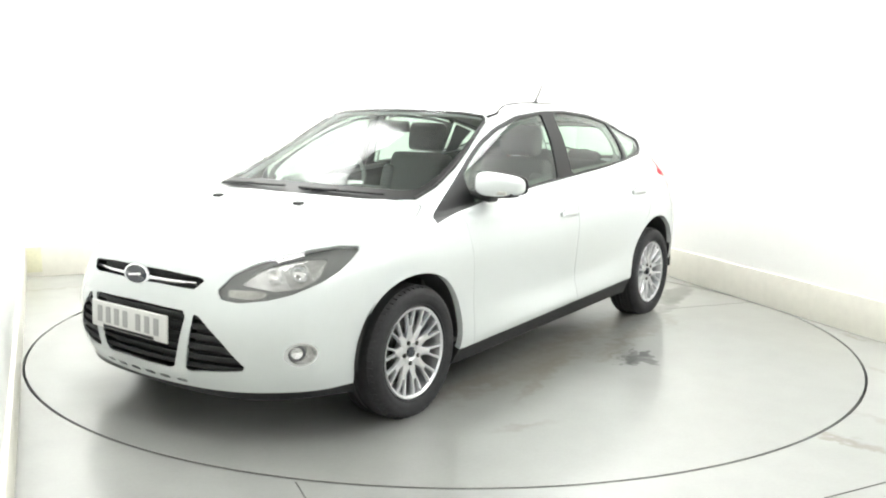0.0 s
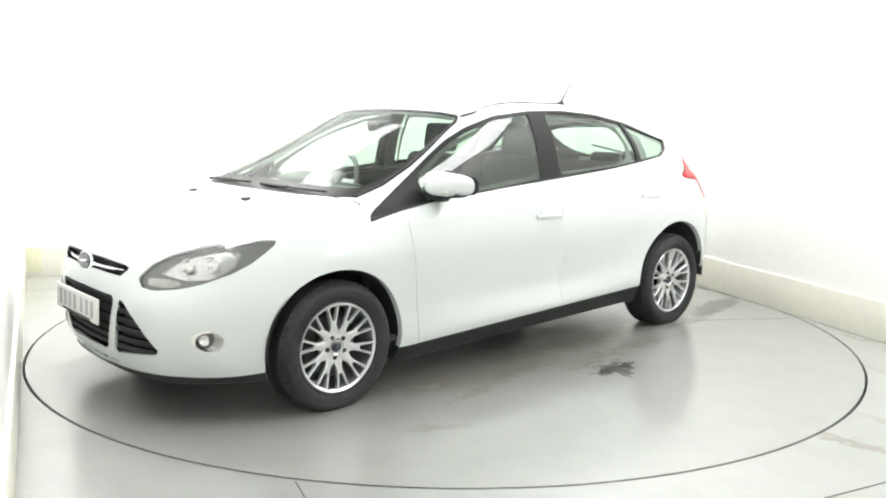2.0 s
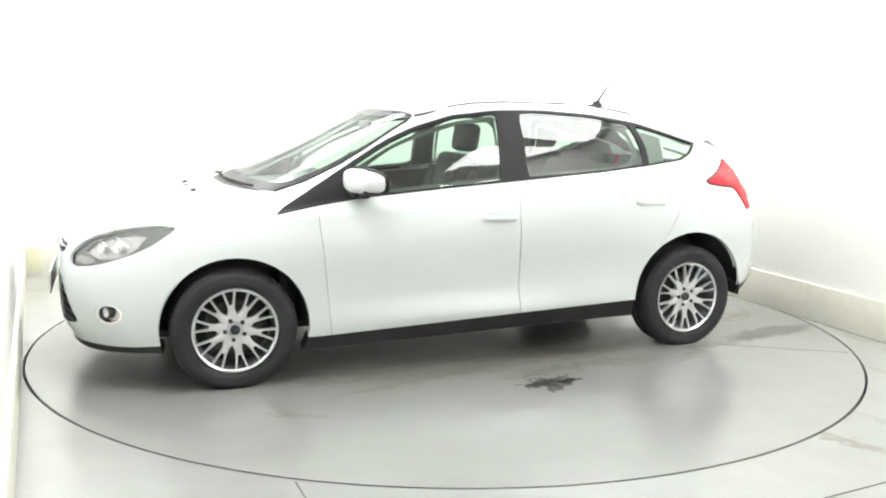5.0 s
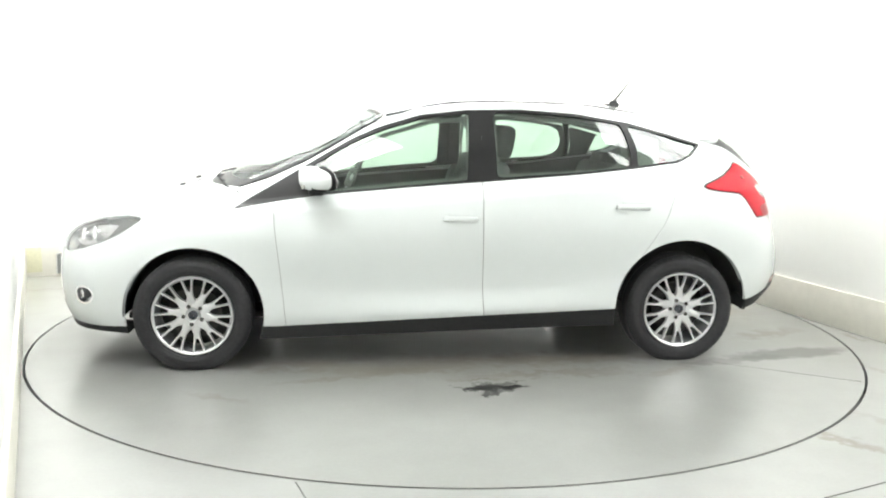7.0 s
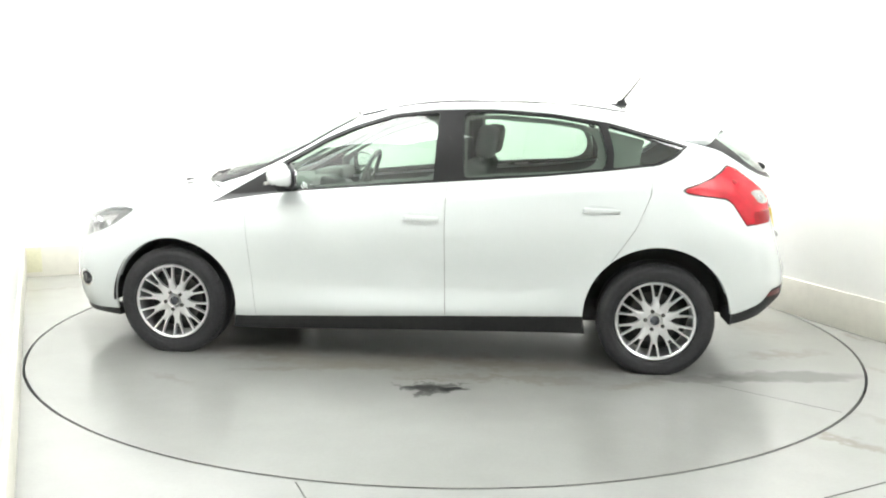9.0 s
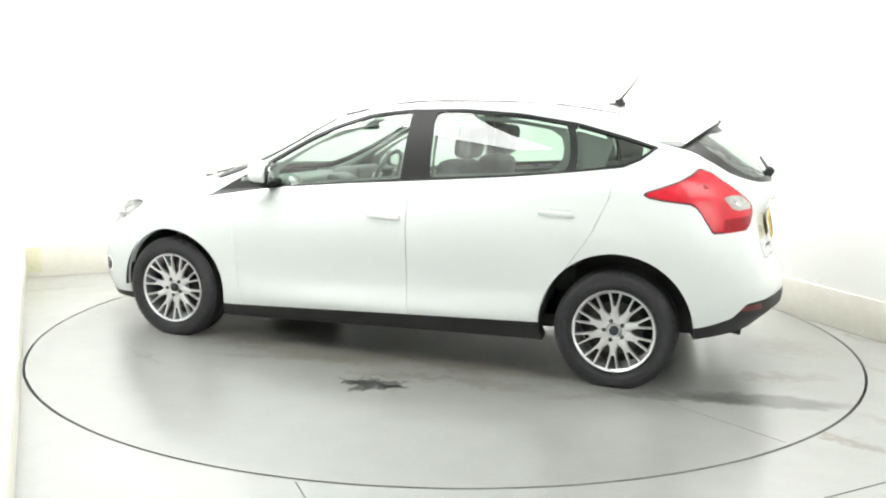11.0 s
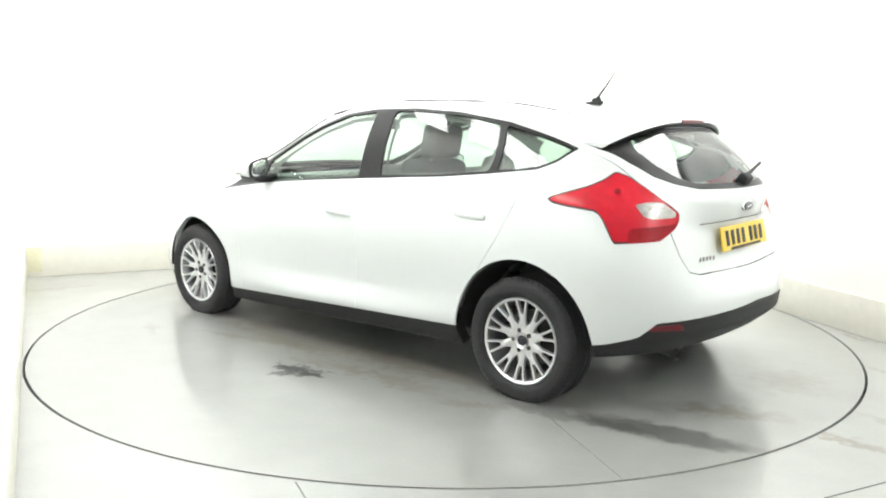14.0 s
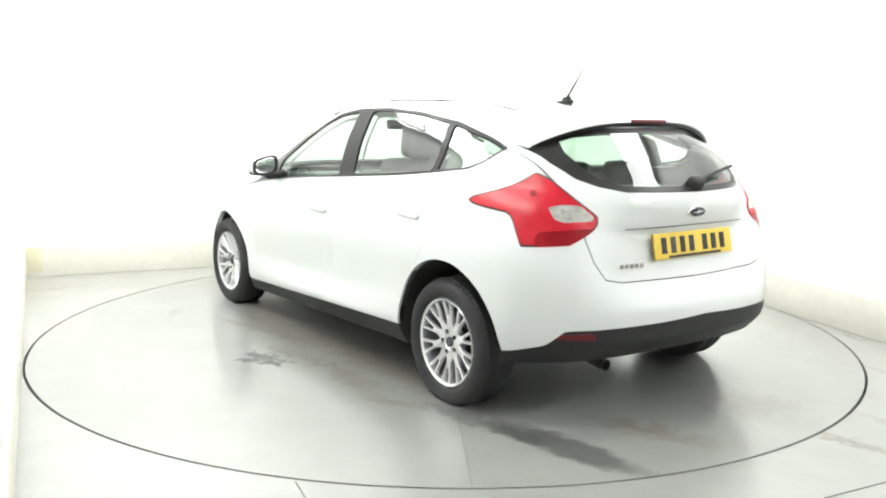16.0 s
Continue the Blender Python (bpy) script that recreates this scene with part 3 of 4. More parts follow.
    for ob in skin.sheet("tail_lamp", red, RED_LENS, car, "red wraparound tail lamp", joined=False, inset=-0.004):
        s = 1 if sum(v.co.y for v in ob.data.vertices) > 0 else -1
        for nm, tr2, mt, ins, lb in (("reversing_lens", rear_white, CLEAR_LENS, -0.003, "clear white reversing lens"), ("lower_lens", bot, LOW_RED, -0.002, ""),
                                     ("lamp_seal", gap, DARK, 0.001, "dark lamp seal")):
            o2 = skin.sheet(nm, tr2, mt, ob, lb, sides=(s,), inset=ins)[0]
            o2.location = (0, 0, 0)
        for s1, z1, r1 in ((1.02, 1.020, 0.016), (1.24, 0.938, 0.020)):
            arr = np.array([skin.pts[i] for tri in tail for i in tri])
            c = arr[np.argmin((-arr[:, 0] - arr[:, 1] - s1) ** 2 + (arr[:, 2] - z1) ** 2)]
            bm = bmesh.new()
            aim = Vector((c[3], s * c[4], c[5])).to_track_quat("Y", "Z").to_matrix().to_4x4()
            lathe(bm, [(r1, 0.002), (r1 * 0.9, 0.0062), (r1 * 0.4, 0.0072), (0.001, 0.0072)], Matrix.Translation((c[0], s * c[1], c[2])) @ aim, 20)
            part("bulb_window", bm, LOW_RED if s1 < 1.1 else REFLECTOR, ob, "round bulb shape behind the lens")

    # grilles
    def grille(name, region, label, pitch, fill, z0, joined=True):
        nonlocal t
        piece, t = skin.split(t, region)
        obs = skin.sheet(name, piece, DARK, car, label, inset=0.045, rim=-0.045, joined=joined)
        for ob in obs:
            sides = (1, -1) if joined else ((1,) if sum(v.co.y for v in ob.data.vertices) > 0 else (-1,))
            for k in range(9):
                zc = z0 + pitch * (k + 0.5)
                bars, _ = skin.split(piece, lambda a: np.abs(a[:, 2] - zc) - pitch * fill / 2)
                if bars:
                    skin.sheet("slat", bars, PLASTIC, ob, sides=sides, inset=0.010, rim=0.02)[0].location = (0, 0, 0)
        return obs[0]

    up = grille("upper_grille", on_front("-1,.636 .0,.636 .16,.636 .35,.630 .388,.668 .36,.680 .19,.692 .0,.694 -1,.694"), "narrow black upper grille", 0.03, 0.25, 0.636)
    grille("lower_grille", on_front("-1,.284 .0,.284 .222,.284 .242,.300 .318,.520 .302,.541 .0,.549 -1,.549"), "black slatted lower grille", 0.042, 0.45, 0.25)
    grille("corner_grille", on_front(".360,.532 .385,.527 .487,.436 .578,.330 .565,.312 .32,.284 .302,.296"), "black triangular slatted grille", 0.042, 0.55, 0.25, False)
    fog, t = skin.split(t, on_corner(oval(-1.150, 0.384, 0.100, 0.050), True))
    bowl, ring = skin.split(fog, on_corner(oval(-1.142, 0.384, 0.082, 0.040), True))
    for ob in skin.sheet("fog_lamp", ring, CHROME, car, "oval fog lamp recess with a bright edge", joined=False, rim=0.03):
        s = 1 if sum(v.co.y for v in ob.data.vertices) > 0 else -1
        skin.sheet("fog_bowl", bowl, REFLECTOR, ob, "bright recessed bowl", sides=(s,), inset=0.028, rim=0)[0].location = (0, 0, 0)
        c = skin_place(skin, fog, -1.185, 0.380)
        m = Matrix.Translation((c[0] - 0.014, s * (c[1] - 0.010), c[2])) @ pose(0, 0, 0, 0, 0, -50 if s > 0 else -130)
        for nm, pr, mt in (("fog_ring", [(0.024, 0.006), (0.030, 0.010), (0.034, 0.006), (0.036, -0.020)], LAMP_BACK),
                           ("fog_bulb", [(0.026, 0.002), (0.016, -0.004), (0.001, -0.006)], CHROME), ("fog_lens", [(0.027, 0.006), (0.018, 0.012), (0.001, 0.015)], LENS)):
            bm = bmesh.new()
            lathe(bm, pr, m, 28)
            part(nm, bm, mt, ob)
    for y0, y1 in ((0.015, 0.085), (0.115, 0.185), (0.215, 0.285)):
        sl, t = skin.split(t, on_front("%f,.224 %f,.224 %f,.239 %f,.239" % (y0, y1, y1, y0)))
        skin.sheet("air_slot", sl, DARK, car, "thin dark air slot", inset=0.012, rim=-0.012, joined=False)

    # black lower trim
    trim, t = skin.split(t, lambda a: a[:, 2] - np.interp(a[:, 6], [0, 3.0, 3.6, 4.4, 5, 9.0, 9.75, 10.1, 10.55, 10.8, 13], [0.204, 0.222, 0.232, 0.232, 0.226, 0.322, 0.328, 0.345, 0.385, 0.452, 0.482]))
    sill, trim = skin.split(trim, lambda a: np.maximum(3.9 - a[:, 6], a[:, 6] - 9.1))
    rear_low, front_low = skin.split(trim, lambda a: 7 - a[:, 6])
    skin.sheet("sill_trim", sill, PLASTIC, car, "black plastic sill", joined=False, rim=0.06, inset=0.004)
    refl, rear_low = skin.split(rear_low, on_rear(".725,.437 .735,.415 .57,.412 .60,.442"))
    skin.sheet("rear_bumper_trim", rear_low, PLASTIC, car, "black textured lower rear bumper", rim=0.08)
    skin.sheet("rear_reflector", refl, DEEP_RED, car, "dark red bumper reflector", joined=False, inset=-0.002)
    skin.sheet("front_lip", front_low, PLASTIC, car, "black lip under the front bumper", rim=0.08)

    # inner lining of everything left opaque in the cabin
    liner, _ = skin.split(t, lambda a: np.maximum.reduce([4.6 - a[:, 6], a[:, 6] - 10.6, 1.5 - a[:, 7], a[:, 7] - 9.2]))
    skin.sheet("cabin_lining", liner, TRIM_GREY, car, "dark grey cabin lining", inset=0.035, rim=0)
    liner, _ = skin.split(t, lambda a: np.maximum(9.2 - a[:, 7], 0 * a[:, 6] - 1))
    skin.sheet("headliner", liner, HEADLINER, car, "pale felt headliner", inset=0.03, rim=0)

    # panels with a gap round each
    def panel(name, region, gap, label="", joined=True, mat=WHITE):
        nonlocal t
        inner, rest = skin.split(t, grown(region, -gap))
        _, t = skin.split(rest, grown(region, gap))
        return skin.sheet(name, inner, mat, car, label, joined=joined)

    panel("bonnet", on_grid("-1,4.22 2.55,4.22 3.3,4.62 4.0,5.4 4.35,6.4 4.35,7.02 -1,7.02"), 0.010)
    doors = panel("front_door", on_side("0.905,.90 .900,.78 .880,.60 .860,.40 .838,.15 -.218,.15 -.205,.40 -.200,.80 -.205,1.05 .2,1.00 .6,.97 .905,.95", 4.4, 10.4, 0.3, 9.2), 0.0011, joined=False)
    rdoors = panel("rear_door", on_side("-.206,1.05 -.201,.80 -.206,.40 -.219,.15 -.955,.15 -.965,.36 -1.00,.48 -1.10,.63 -1.20,.78 -1.27,.95 -1.29,1.15 -.8,1.10", 4.4, 10.4, 0.3, 9.2), 0.0011, joined=False)
    tg = panel("tailgate", on_rear("-1,.645 .0,.645 .45,.648 .53,.665 .575,.74 .595,.83 .60,1.0 .66,1.20 .65,1.30 .0,1.30 -1,1.30", 9.4), 0.0022)[0]
    bump, t = skin.split(t, within(lambda a: 1.655 - a[:, 0], lambda a: a[:, 7] - 4.3))
    skin.sheet("front_bumper", bump, WHITE, car)
    bump, t = skin.split(t, within(lambda a: a[:, 0] + 1.675, lambda a: a[:, 7] - 3.9))
    skin.sheet("rear_bumper", bump, WHITE, car)
    for s in (1, -1):
        bm = bmesh.new()
        run = [skin.at(u, v) for u, v in ((4.45, 9.15), (4.95, 9.7), (5.5, 10.1), (6.2, 10.2), (6.9, 10.25), (7.7, 10.3), (8.3, 10.4), (8.7, 10.4), (9.3, 10.4))]
        tube(bm, [(q[0] + CAR_SHIFT, s * q[1], q[2] + 0.001) for q in run], 0.008, 8, 0.5)
        part("roof_strip", bm, DARK, car, "thin black roof strip")
    roof, t = skin.split(t, lambda a: 9.79 - a[:, 7])
    skin.sheet("roof", roof, WHITE, car)
    skin.sheet("body_frame", t, WHITE, car, "white wings, pillars and rear quarters", rim=0.03)
    return skin, doors, rdoors, tg, up


def skin_place(skin, tris, s, z):
    """The point of a front corner piece nearest to the given s and height."""
    arr = np.array([skin.pts[i] for t in tris for i in t])
    k = np.argmin((arr[:, 1] - arr[:, 0] - s) ** 2 + (arr[:, 2] - z) ** 2)
    return arr[k, :3]


# ---- wheels ----
TYRE_R, RIM_R = 0.305, 0.207


def make_wheel(car):
    """A wheel about its own centre, with the outer face towards +y."""
    wheel = new("wheel")
    wheel.parent = car
    tagged(wheel, "silver ten-spoke alloy wheel with black tyre")
    bm = bmesh.new()
    prof = [(0.208, 0.070), (0.211, 0.088), (0.219, 0.097), (0.224, 0.0965), (0.228, 0.101), (0.250, 0.107), (0.256, 0.1055), (0.260, 0.1065), (0.276, 0.103), (0.290, 0.093), (0.2985, 0.079)]
    for y in (0.072, 0.046, 0.040, 0.012, 0.006):
        prof.append((TYRE_R - (0.0 if y in (0.046, 0.012) or y == 0.072 else 0.007), y))
    prof += [(r, -y) for r, y in reversed(prof)]
    lathe(bm, prof, n=72)
    part("tyre", bm, RUBBER, wheel, "black rubber tyre")
    bm = bmesh.new()
    for i in range(60):
        a = 360 * i / 60
        for s in (-1, 1):
            box(bm, (0.007, 0.030, 0.004), pose(0, 0, 0, 0, a, 0) @ pose(0, s * 0.078, TYRE_R - 0.0055, -s * 22, 0, 12))
    tagged(part("tread", bm, RUBBER, wheel), kind="stuff")
    bm = bmesh.new()
    lathe(bm, [(0.196, -0.08), (0.190, 0.0), (0.187, 0.048), (0.193, 0.070), (0.1955, 0.086), (0.200, 0.090), (RIM_R, 0.094), (RIM_R + 0.004, 0.088), (RIM_R, 0.074)], n=72)
    part("rim", bm, ALLOY, wheel, "silver alloy rim")
    # ten forked spokes, each a mesh of its own
    for k in range(10):
        bm = bmesh.new()
        turn = pose(0, 0, 0, 0, 36 * k, 0)
        runs = [[(0.060, 0.0, 0.068, 0.0300), (0.078, 0.0, 0.070, 0.0262), (0.090, 0.0, 0.0715, 0.0205), (0.105, 0.0, 0.073, 0.0180), (0.120, 0.0, 0.0748, 0.0190), (0.128, 0.0, 0.0745, 0.0170)]]
        for s in (-1, 1):
            runs.append([(0.108, s * 0.0090, 0.0725, 0.0085), (0.130, s * 0.0135, 0.0775, 0.0072), (0.160, s * 0.0200, 0.082, 0.0064), (0.180, s * 0.0245, 0.0855, 0.0066), (0.196, s * 0.0285, 0.087, 0.0090)])
        for run in runs:
            rows = []
            for r, off, y, w in run:
                rows.append([bm.verts.new(turn @ Vector((off + dx, yy, r))) for dx, yy in ((-w, y - 0.017), (-w * 0.85, y - 0.002), (-w * 0.5, y + 0.002), (w * 0.5, y + 0.002), (w * 0.85, y - 0.002), (w, y - 0.017))])
            for a, b2 in zip(rows, rows[1:]):
                for j in range(5):
                    bm.faces.new((a[j], a[j + 1], b2[j + 1], b2[j]))
        bmesh.ops.recalc_face_normals(bm, faces=bm.faces)
        part("spoke", bm, ALLOY, wheel)
    bm = bmesh.new()
    lathe(bm, [(0.082, 0.035), (0.083, 0.056), (0.077, 0.067), (0.040, 0.071), (0.032, 0.064), (0.001, 0.064)], n=40)
    part("hub", bm, ALLOY, wheel)
    bm = bmesh.new()
    lathe(bm, [(0.025, 0.060), (0.025, 0.072), (0.021, 0.0755), (0.001, 0.077)], n=32)
    part("centre_cap", bm, BADGE_BLUE, wheel, "dark round centre cap")
    for k in range(5):
        bm = bmesh.new()
        m = pose(0, 0, 0, 0, 72 * k + 18, 0) @ pose(0, 0, 0.050)
        lathe(bm, [(0.0105, 0.055), (0.0105, 0.0742), (0.008, 0.0762), (0.001, 0.0762)], m, 12)
        part("wheel_nut", bm, DULL_IRON, wheel, "steel wheel nut")
    bm = bmesh.new()
    lathe(bm, [(0.001, 0.010), (0.07, 0.010), (0.072, 0.000), (0.138, 0.000), (0.138, -0.022), (0.001, -0.012)], n=40)
    part("brake_disc", bm, DULL_IRON, wheel, "dull steel brake disc")
    bm = bmesh.new()
    lathe(bm, [(0.188, -0.06), (0.001, -0.06)], n=40)
    part("brake_backing", bm, DARK, wheel)
    return wheel


def wheel_well(car, x, s, r):
    bm = bmesh.new()
    lathe(bm, [(r - 0.004, 0.36), (r - 0.004, 0.0), (0.001, 0.0)], Matrix.Translation((x + CAR_SHIFT, s * 0.50 if s > 0 else -0.50, 0.30)) @ (Matrix.Identity(4) if s > 0 else pose(0, 0, 0, 0, 0, 180)), 48, (-3, 183))
    part("wheel_arch_liner", bm, DARK, car, "black wheel arch liner")


# ---- cabin ----
def seat(x, y, car):
    s = new("front_seat")
    s.parent = car
    s.location = (x + CAR_SHIFT, y, 0)
    tagged(s, "charcoal cloth front seat")
    rbox("cushion", (0.50, 0.48, 0.16), pose(0.05, 0, 0.50, 0, -8, 0), 0.06, CLOTH, s)
    rbox("backrest", (0.15, 0.47, 0.60), pose(-0.26, 0, 0.80, 0, -16, 0), 0.065, CLOTH, s)
    for k in (-1, 1):
        rbox("side_bolster", (0.17, 0.08, 0.46), pose(-0.22, k * 0.205, 0.77, 0, -16, 0), 0.035, CLOTH, s)
    h = rbox("headrest", (0.11, 0.27, 0.19), pose(-0.385, 0, 1.195, 0, -10, 0), 0.05, CLOTH, s)
    for k in (-1, 1):
        bm = bmesh.new()
        tube(bm, [(-0.345, k * 0.06, 1.05), (-0.375, k * 0.06, 1.16)], 0.007, 8)
        part("headrest_post", bm, STEEL, h)


def cabin(car):
    sx = CAR_SHIFT
    seat(0.0, 0.37, car)
    seat(0.0, -0.37, car)
    b = new("rear_seat")
    b.parent = car
    tagged(b, "charcoal cloth rear bench seat")
    rbox("cushion", (0.50, 1.22, 0.16), pose(-0.80 + sx, 0, 0.52, 0, -8, 0), 0.06, CLOTH, b)
    rbox("backrest", (0.14, 1.22, 0.52), pose(-1.10 + sx, 0, 0.80, 0, -22, 0), 0.06, CLOTH, b)
    for y in (-0.38, 0, 0.38):
        rbox("headrest", (0.09, 0.24, 0.13), pose(-1.21 + sx, y, 1.045, 0, -15, 0), 0.04, CLOTH, b)
    d = new("dashboard")
    d.parent = car
    tagged(d, "dark grey moulded dashboard")
    bm = bmesh.new()
    box(bm, (0.50, 1.34, 0.10), pose(0.93 + sx, 0, 0.885, 0, 3, 0), 0.04, 3)
    box(bm, (0.20, 1.36, 0.32), pose(0.76 + sx, 0, 0.74, 0, -12, 0), 0.05, 3)
    part("dash_top", bm, TRIM_GREY, d)
    rbox("instrument_hood", (0.20, 0.36, 0.09), pose(0.70 + sx, -0.37, 0.94, 0, 6, 0), 0.035, TRIM_GREY, d)
    rbox("centre_stack", (0.12, 0.26, 0.30), pose(0.66 + sx, 0, 0.80, 0, -18, 0), 0.03, BLACK_TRIM, d)
    rbox("centre_console", (0.70, 0.20, 0.28), pose(0.25 + sx, 0, 0.44), 0.04, TRIM_GREY, car)
    w = new("steering_wheel")
    w.parent = car
    w.matrix_local = pose(0.47 + sx, -0.37, 0.93, 0, -24, 0)
    tagged(w, "dark leather steering wheel")
    bm = bmesh.new()
    tube_ring(bm, 0.178, 0.015)
    part("wheel_rim", bm, TRIM_GREY, w)
    rbox("airbag_boss", (0.05, 0.16, 0.13), pose(0.015, 0, -0.01), 0.03, TRIM_GREY, w)
    for sy, sz, ry in ((0.11, 0, 0), (-0.11, 0, 0), (0, -0.11, 90)):
        rbox("wheel_spoke", (0.02, 0.16, 0.035), pose(0.012, sy, sz, ry, 0, 0), 0.008, ALLOY, w)
    rbox("rear_view_mirror", (0.03, 0.23, 0.065), pose(0.42 + sx, 0, 1.275, 0, 12, 0), 0.02, BLACK_TRIM, car, "black interior mirror")
    for k in (-1, 1):
        rbox("sun_visor", (0.15, 0.40, 0.015), pose(0.23 + sx, k * 0.30, 1.355, 0, 14, 0), 0.007, HEADLINER, car, "pale folded sun visor")
    rbox("cabin_floor", (2.4, 1.50, 0.05), pose(-0.25 + sx, 0, 0.30), 0.01, DARK, car)
    rbox("bulkhead", (0.04, 1.45, 0.60), pose(1.06 + sx, 0, 0.56), 0.01, DARK, car)
    rbox("parcel_shelf", (0.52, 1.16, 0.025), pose(-1.50 + sx, 0, 0.97), 0.01, TRIM_GREY, car, "dark parcel shelf")
    bm = bmesh.new()
    box(bm, (3.2, 1.30, 0.04), pose(sx + 0.1, 0, 0.245), 0.012)
    for a in (0.95, -0.95):
        box(bm, (0.7, 0.9, 0.10), pose(a * 1.39 + sx, 0, 0.26), 0.02)
    part("underbody", bm, DARK, car, "dark underbody tray", smooth=False)


def tube_ring(bm, radius, thick, n=40, k=10):
    rows = []
    for i in range(n):
        a = 2 * math.pi * i / n
        row = []
        for j in range(k):
            c = 2 * math.pi * j / k
            r = radius + thick * math.cos(c)
            row.append(bm.verts.new((thick * math.sin(c), r * math.cos(a), r * math.sin(a))))
        rows.append(row)
    for i in range(n):
        for j in range(k):
            bm.faces.new((rows[i][j], rows[(i + 1) % n][j], rows[(i + 1) % n][(j + 1) % k], rows[i][(j + 1) % k]))


# ---- car details ----
def oval_badge(parent, m, w, h):
    """Plain dark oval with a chrome ring, facing +x of m."""
    def disc(name, kx, depth, mat, label=""):
        bm = bmesh.new()
        lathe(bm, [(1.0, 0.0), (1.0, depth * 0.7), (0.93, depth), (0.001, depth * 1.15)], m @ pose(0, 0, 0, 0, 0, -90) @ Matrix.Diagonal((w * kx, 1, h * kx, 1)), 40)
        return part(name, bm, mat, parent, label)
    disc("badge_rim", 1.0, 0.010, CHROME, "chrome oval badge rim")
    disc("badge_face", 0.84, 0.014, BADGE_BLUE, "plain dark oval badge face")
    bm = bmesh.new()
    box(bm, (0.003, w * 0.95, h * 0.22), m @ pose(0.0165, 0, 0, 8, 0, 0), 0.001)
    part("badge_mark", bm, CHROME, parent, "small pale mark")


def number_plate(name, parent, m, film, ink, label):
    """Plate facing +x of m, its characters as plain bars."""
    p = rbox(name, (0.010, 0.535, 0.116), m, 0.004, film, parent, label)
    x = -0.205
    for k in range(7):
        rbox("plate_bar", (0.003, 0.034, 0.072), m @ pose(0.0055, x, 0.002), 0.001, ink, p, "", 1)
        x += 0.062 if k != 3 else 0.092
    rbox("plate_strip", (0.003, 0.36, 0.012), m @ pose(0.0055, 0, -0.049), 0.001, PLATE_INK, p, "dark strip along the plate's foot", 1)


def details(car, skin, doors, rdoors, tg, up):
    sx = CAR_SHIFT

    # door handles
    for obs, x, z in ((doors, -0.075, 0.800), (rdoors, -1.02, 0.865)):
        for ob in obs:
            s = 1 if sum(v.co.y for v in ob.data.vertices) > 0 else -1
            y = 0.893 if x > -0.5 else 0.894
            bm = bmesh.new()
            box(bm, (0.19, 0.018, 0.026), pose(x, s * (y - 0.001), z, 0, -2, 0), 0.008, 3)
            for k in (-1, 1):
                box(bm, (0.030, 0.022, 0.022), pose(x + k * 0.078, s * (y - 0.004), z, 0, -2, 0), 0.006)
            part("door_handle", bm, WHITE, ob, "white bar door handle")
            rbox("handle_recess", (0.13, 0.004, 0.05), pose(x, s * (y - 0.004), z + 0.004, 0, -2, 0), 0.001, WHITE, ob)

    # door mirrors
    for s in (1, -1):
        mir = new("door_mirror")
        mir.parent = car
        tagged(mir, "white door mirror with black base")
        bm = bmesh.new()
        bmesh.ops.create_uvsphere(bm, u_segments=28, v_segments=18, radius=1.0)
        for v in bm.verts:
            q = v.co
            x, y, z = (math.copysign(abs(c) ** 0.62, c) for c in q)
            taper = 1 - 0.16 * y
            back = 0.55 if x < 0 else 1.0
            v.co = Vector((0.665 + sx + 0.080 * x * back + 0.02 * (1 - abs(y)) - 0.042 * y, s * (0.898 + 0.106 * y), 1.008 + 0.058 * z * taper - 0.008 * y))
        if s < 0:
            bmesh.ops.reverse_faces(bm, faces=bm.faces)
        part("mirror_shell", bm, WHITE, mir)
        bm = bmesh.new()
        box(bm, (0.080, 0.19, 0.024), pose(0.665 + sx, s * 0.885, 0.952, s * 5, 0, 0), 0.012, 3)
        box(bm, (0.085, 0.14, 0.036), pose(0.68 + sx, s * 0.80, 0.946, s * -10, 0, 0), 0.018, 3)
        part("mirror_base", bm, PLASTIC, mir, "black mirror base")
        rbox("indicator_lens", (0.012, 0.12, 0.018), pose(0.738 + sx, s * 0.92, 0.972, 0, 0, -s * 10), 0.005, CLEAR_LENS, mir, "clear indicator strip")
        for nm, dx, w, h, mt, lb in (("glass_border", 0.0, 0.104, 0.057, BLACK_TRIM, "black mirror border"), ("mirror_glass", -0.006, 0.088, 0.044, CHROME, "mirror glass")):
            bm = bmesh.new()
            bmesh.ops.create_uvsphere(bm, u_segments=28, v_segments=14, radius=1.0)
            for v in bm.verts:
                x, y, z = (math.copysign(abs(c) ** 0.55, c) for c in v.co)
                v.co = Vector((0.622 + sx + dx + 0.008 * x - 0.042 * y, s * (0.898 + w * y), 1.008 + h * z * (1 - 0.14 * y) - 0.008 * y))
            if s < 0:
                bmesh.ops.reverse_faces(bm, faces=bm.faces)
            part(nm, bm, mt, mir, lb)

    # badges, grille bar, plates
    oval_badge(car, pose(2.124 + sx, 0, 0.655, 0, -8, 0), 0.090, 0.046)
    for s in (1, -1):
        bm = bmesh.new()
        tube(bm, [(2.125 + sx, s * 0.09, 0.652), (2.116 + sx, s * 0.20, 0.652), (2.090 + sx, s * 0.30, 0.650), (2.078 + sx, s * 0.335, 0.650)], 0.009, 10, 0.7)
        bar = part("grille_bar", bm, CHROME, up, "chrome bar across the grille")
        bar.location = (-sx, 0, 0)
    number_plate("front_number_plate", car, pose(2.178 + sx, 0, 0.462, 0, -2, 0), WHITE_PLATE, PALE_INK, "white front number plate with grey bars")
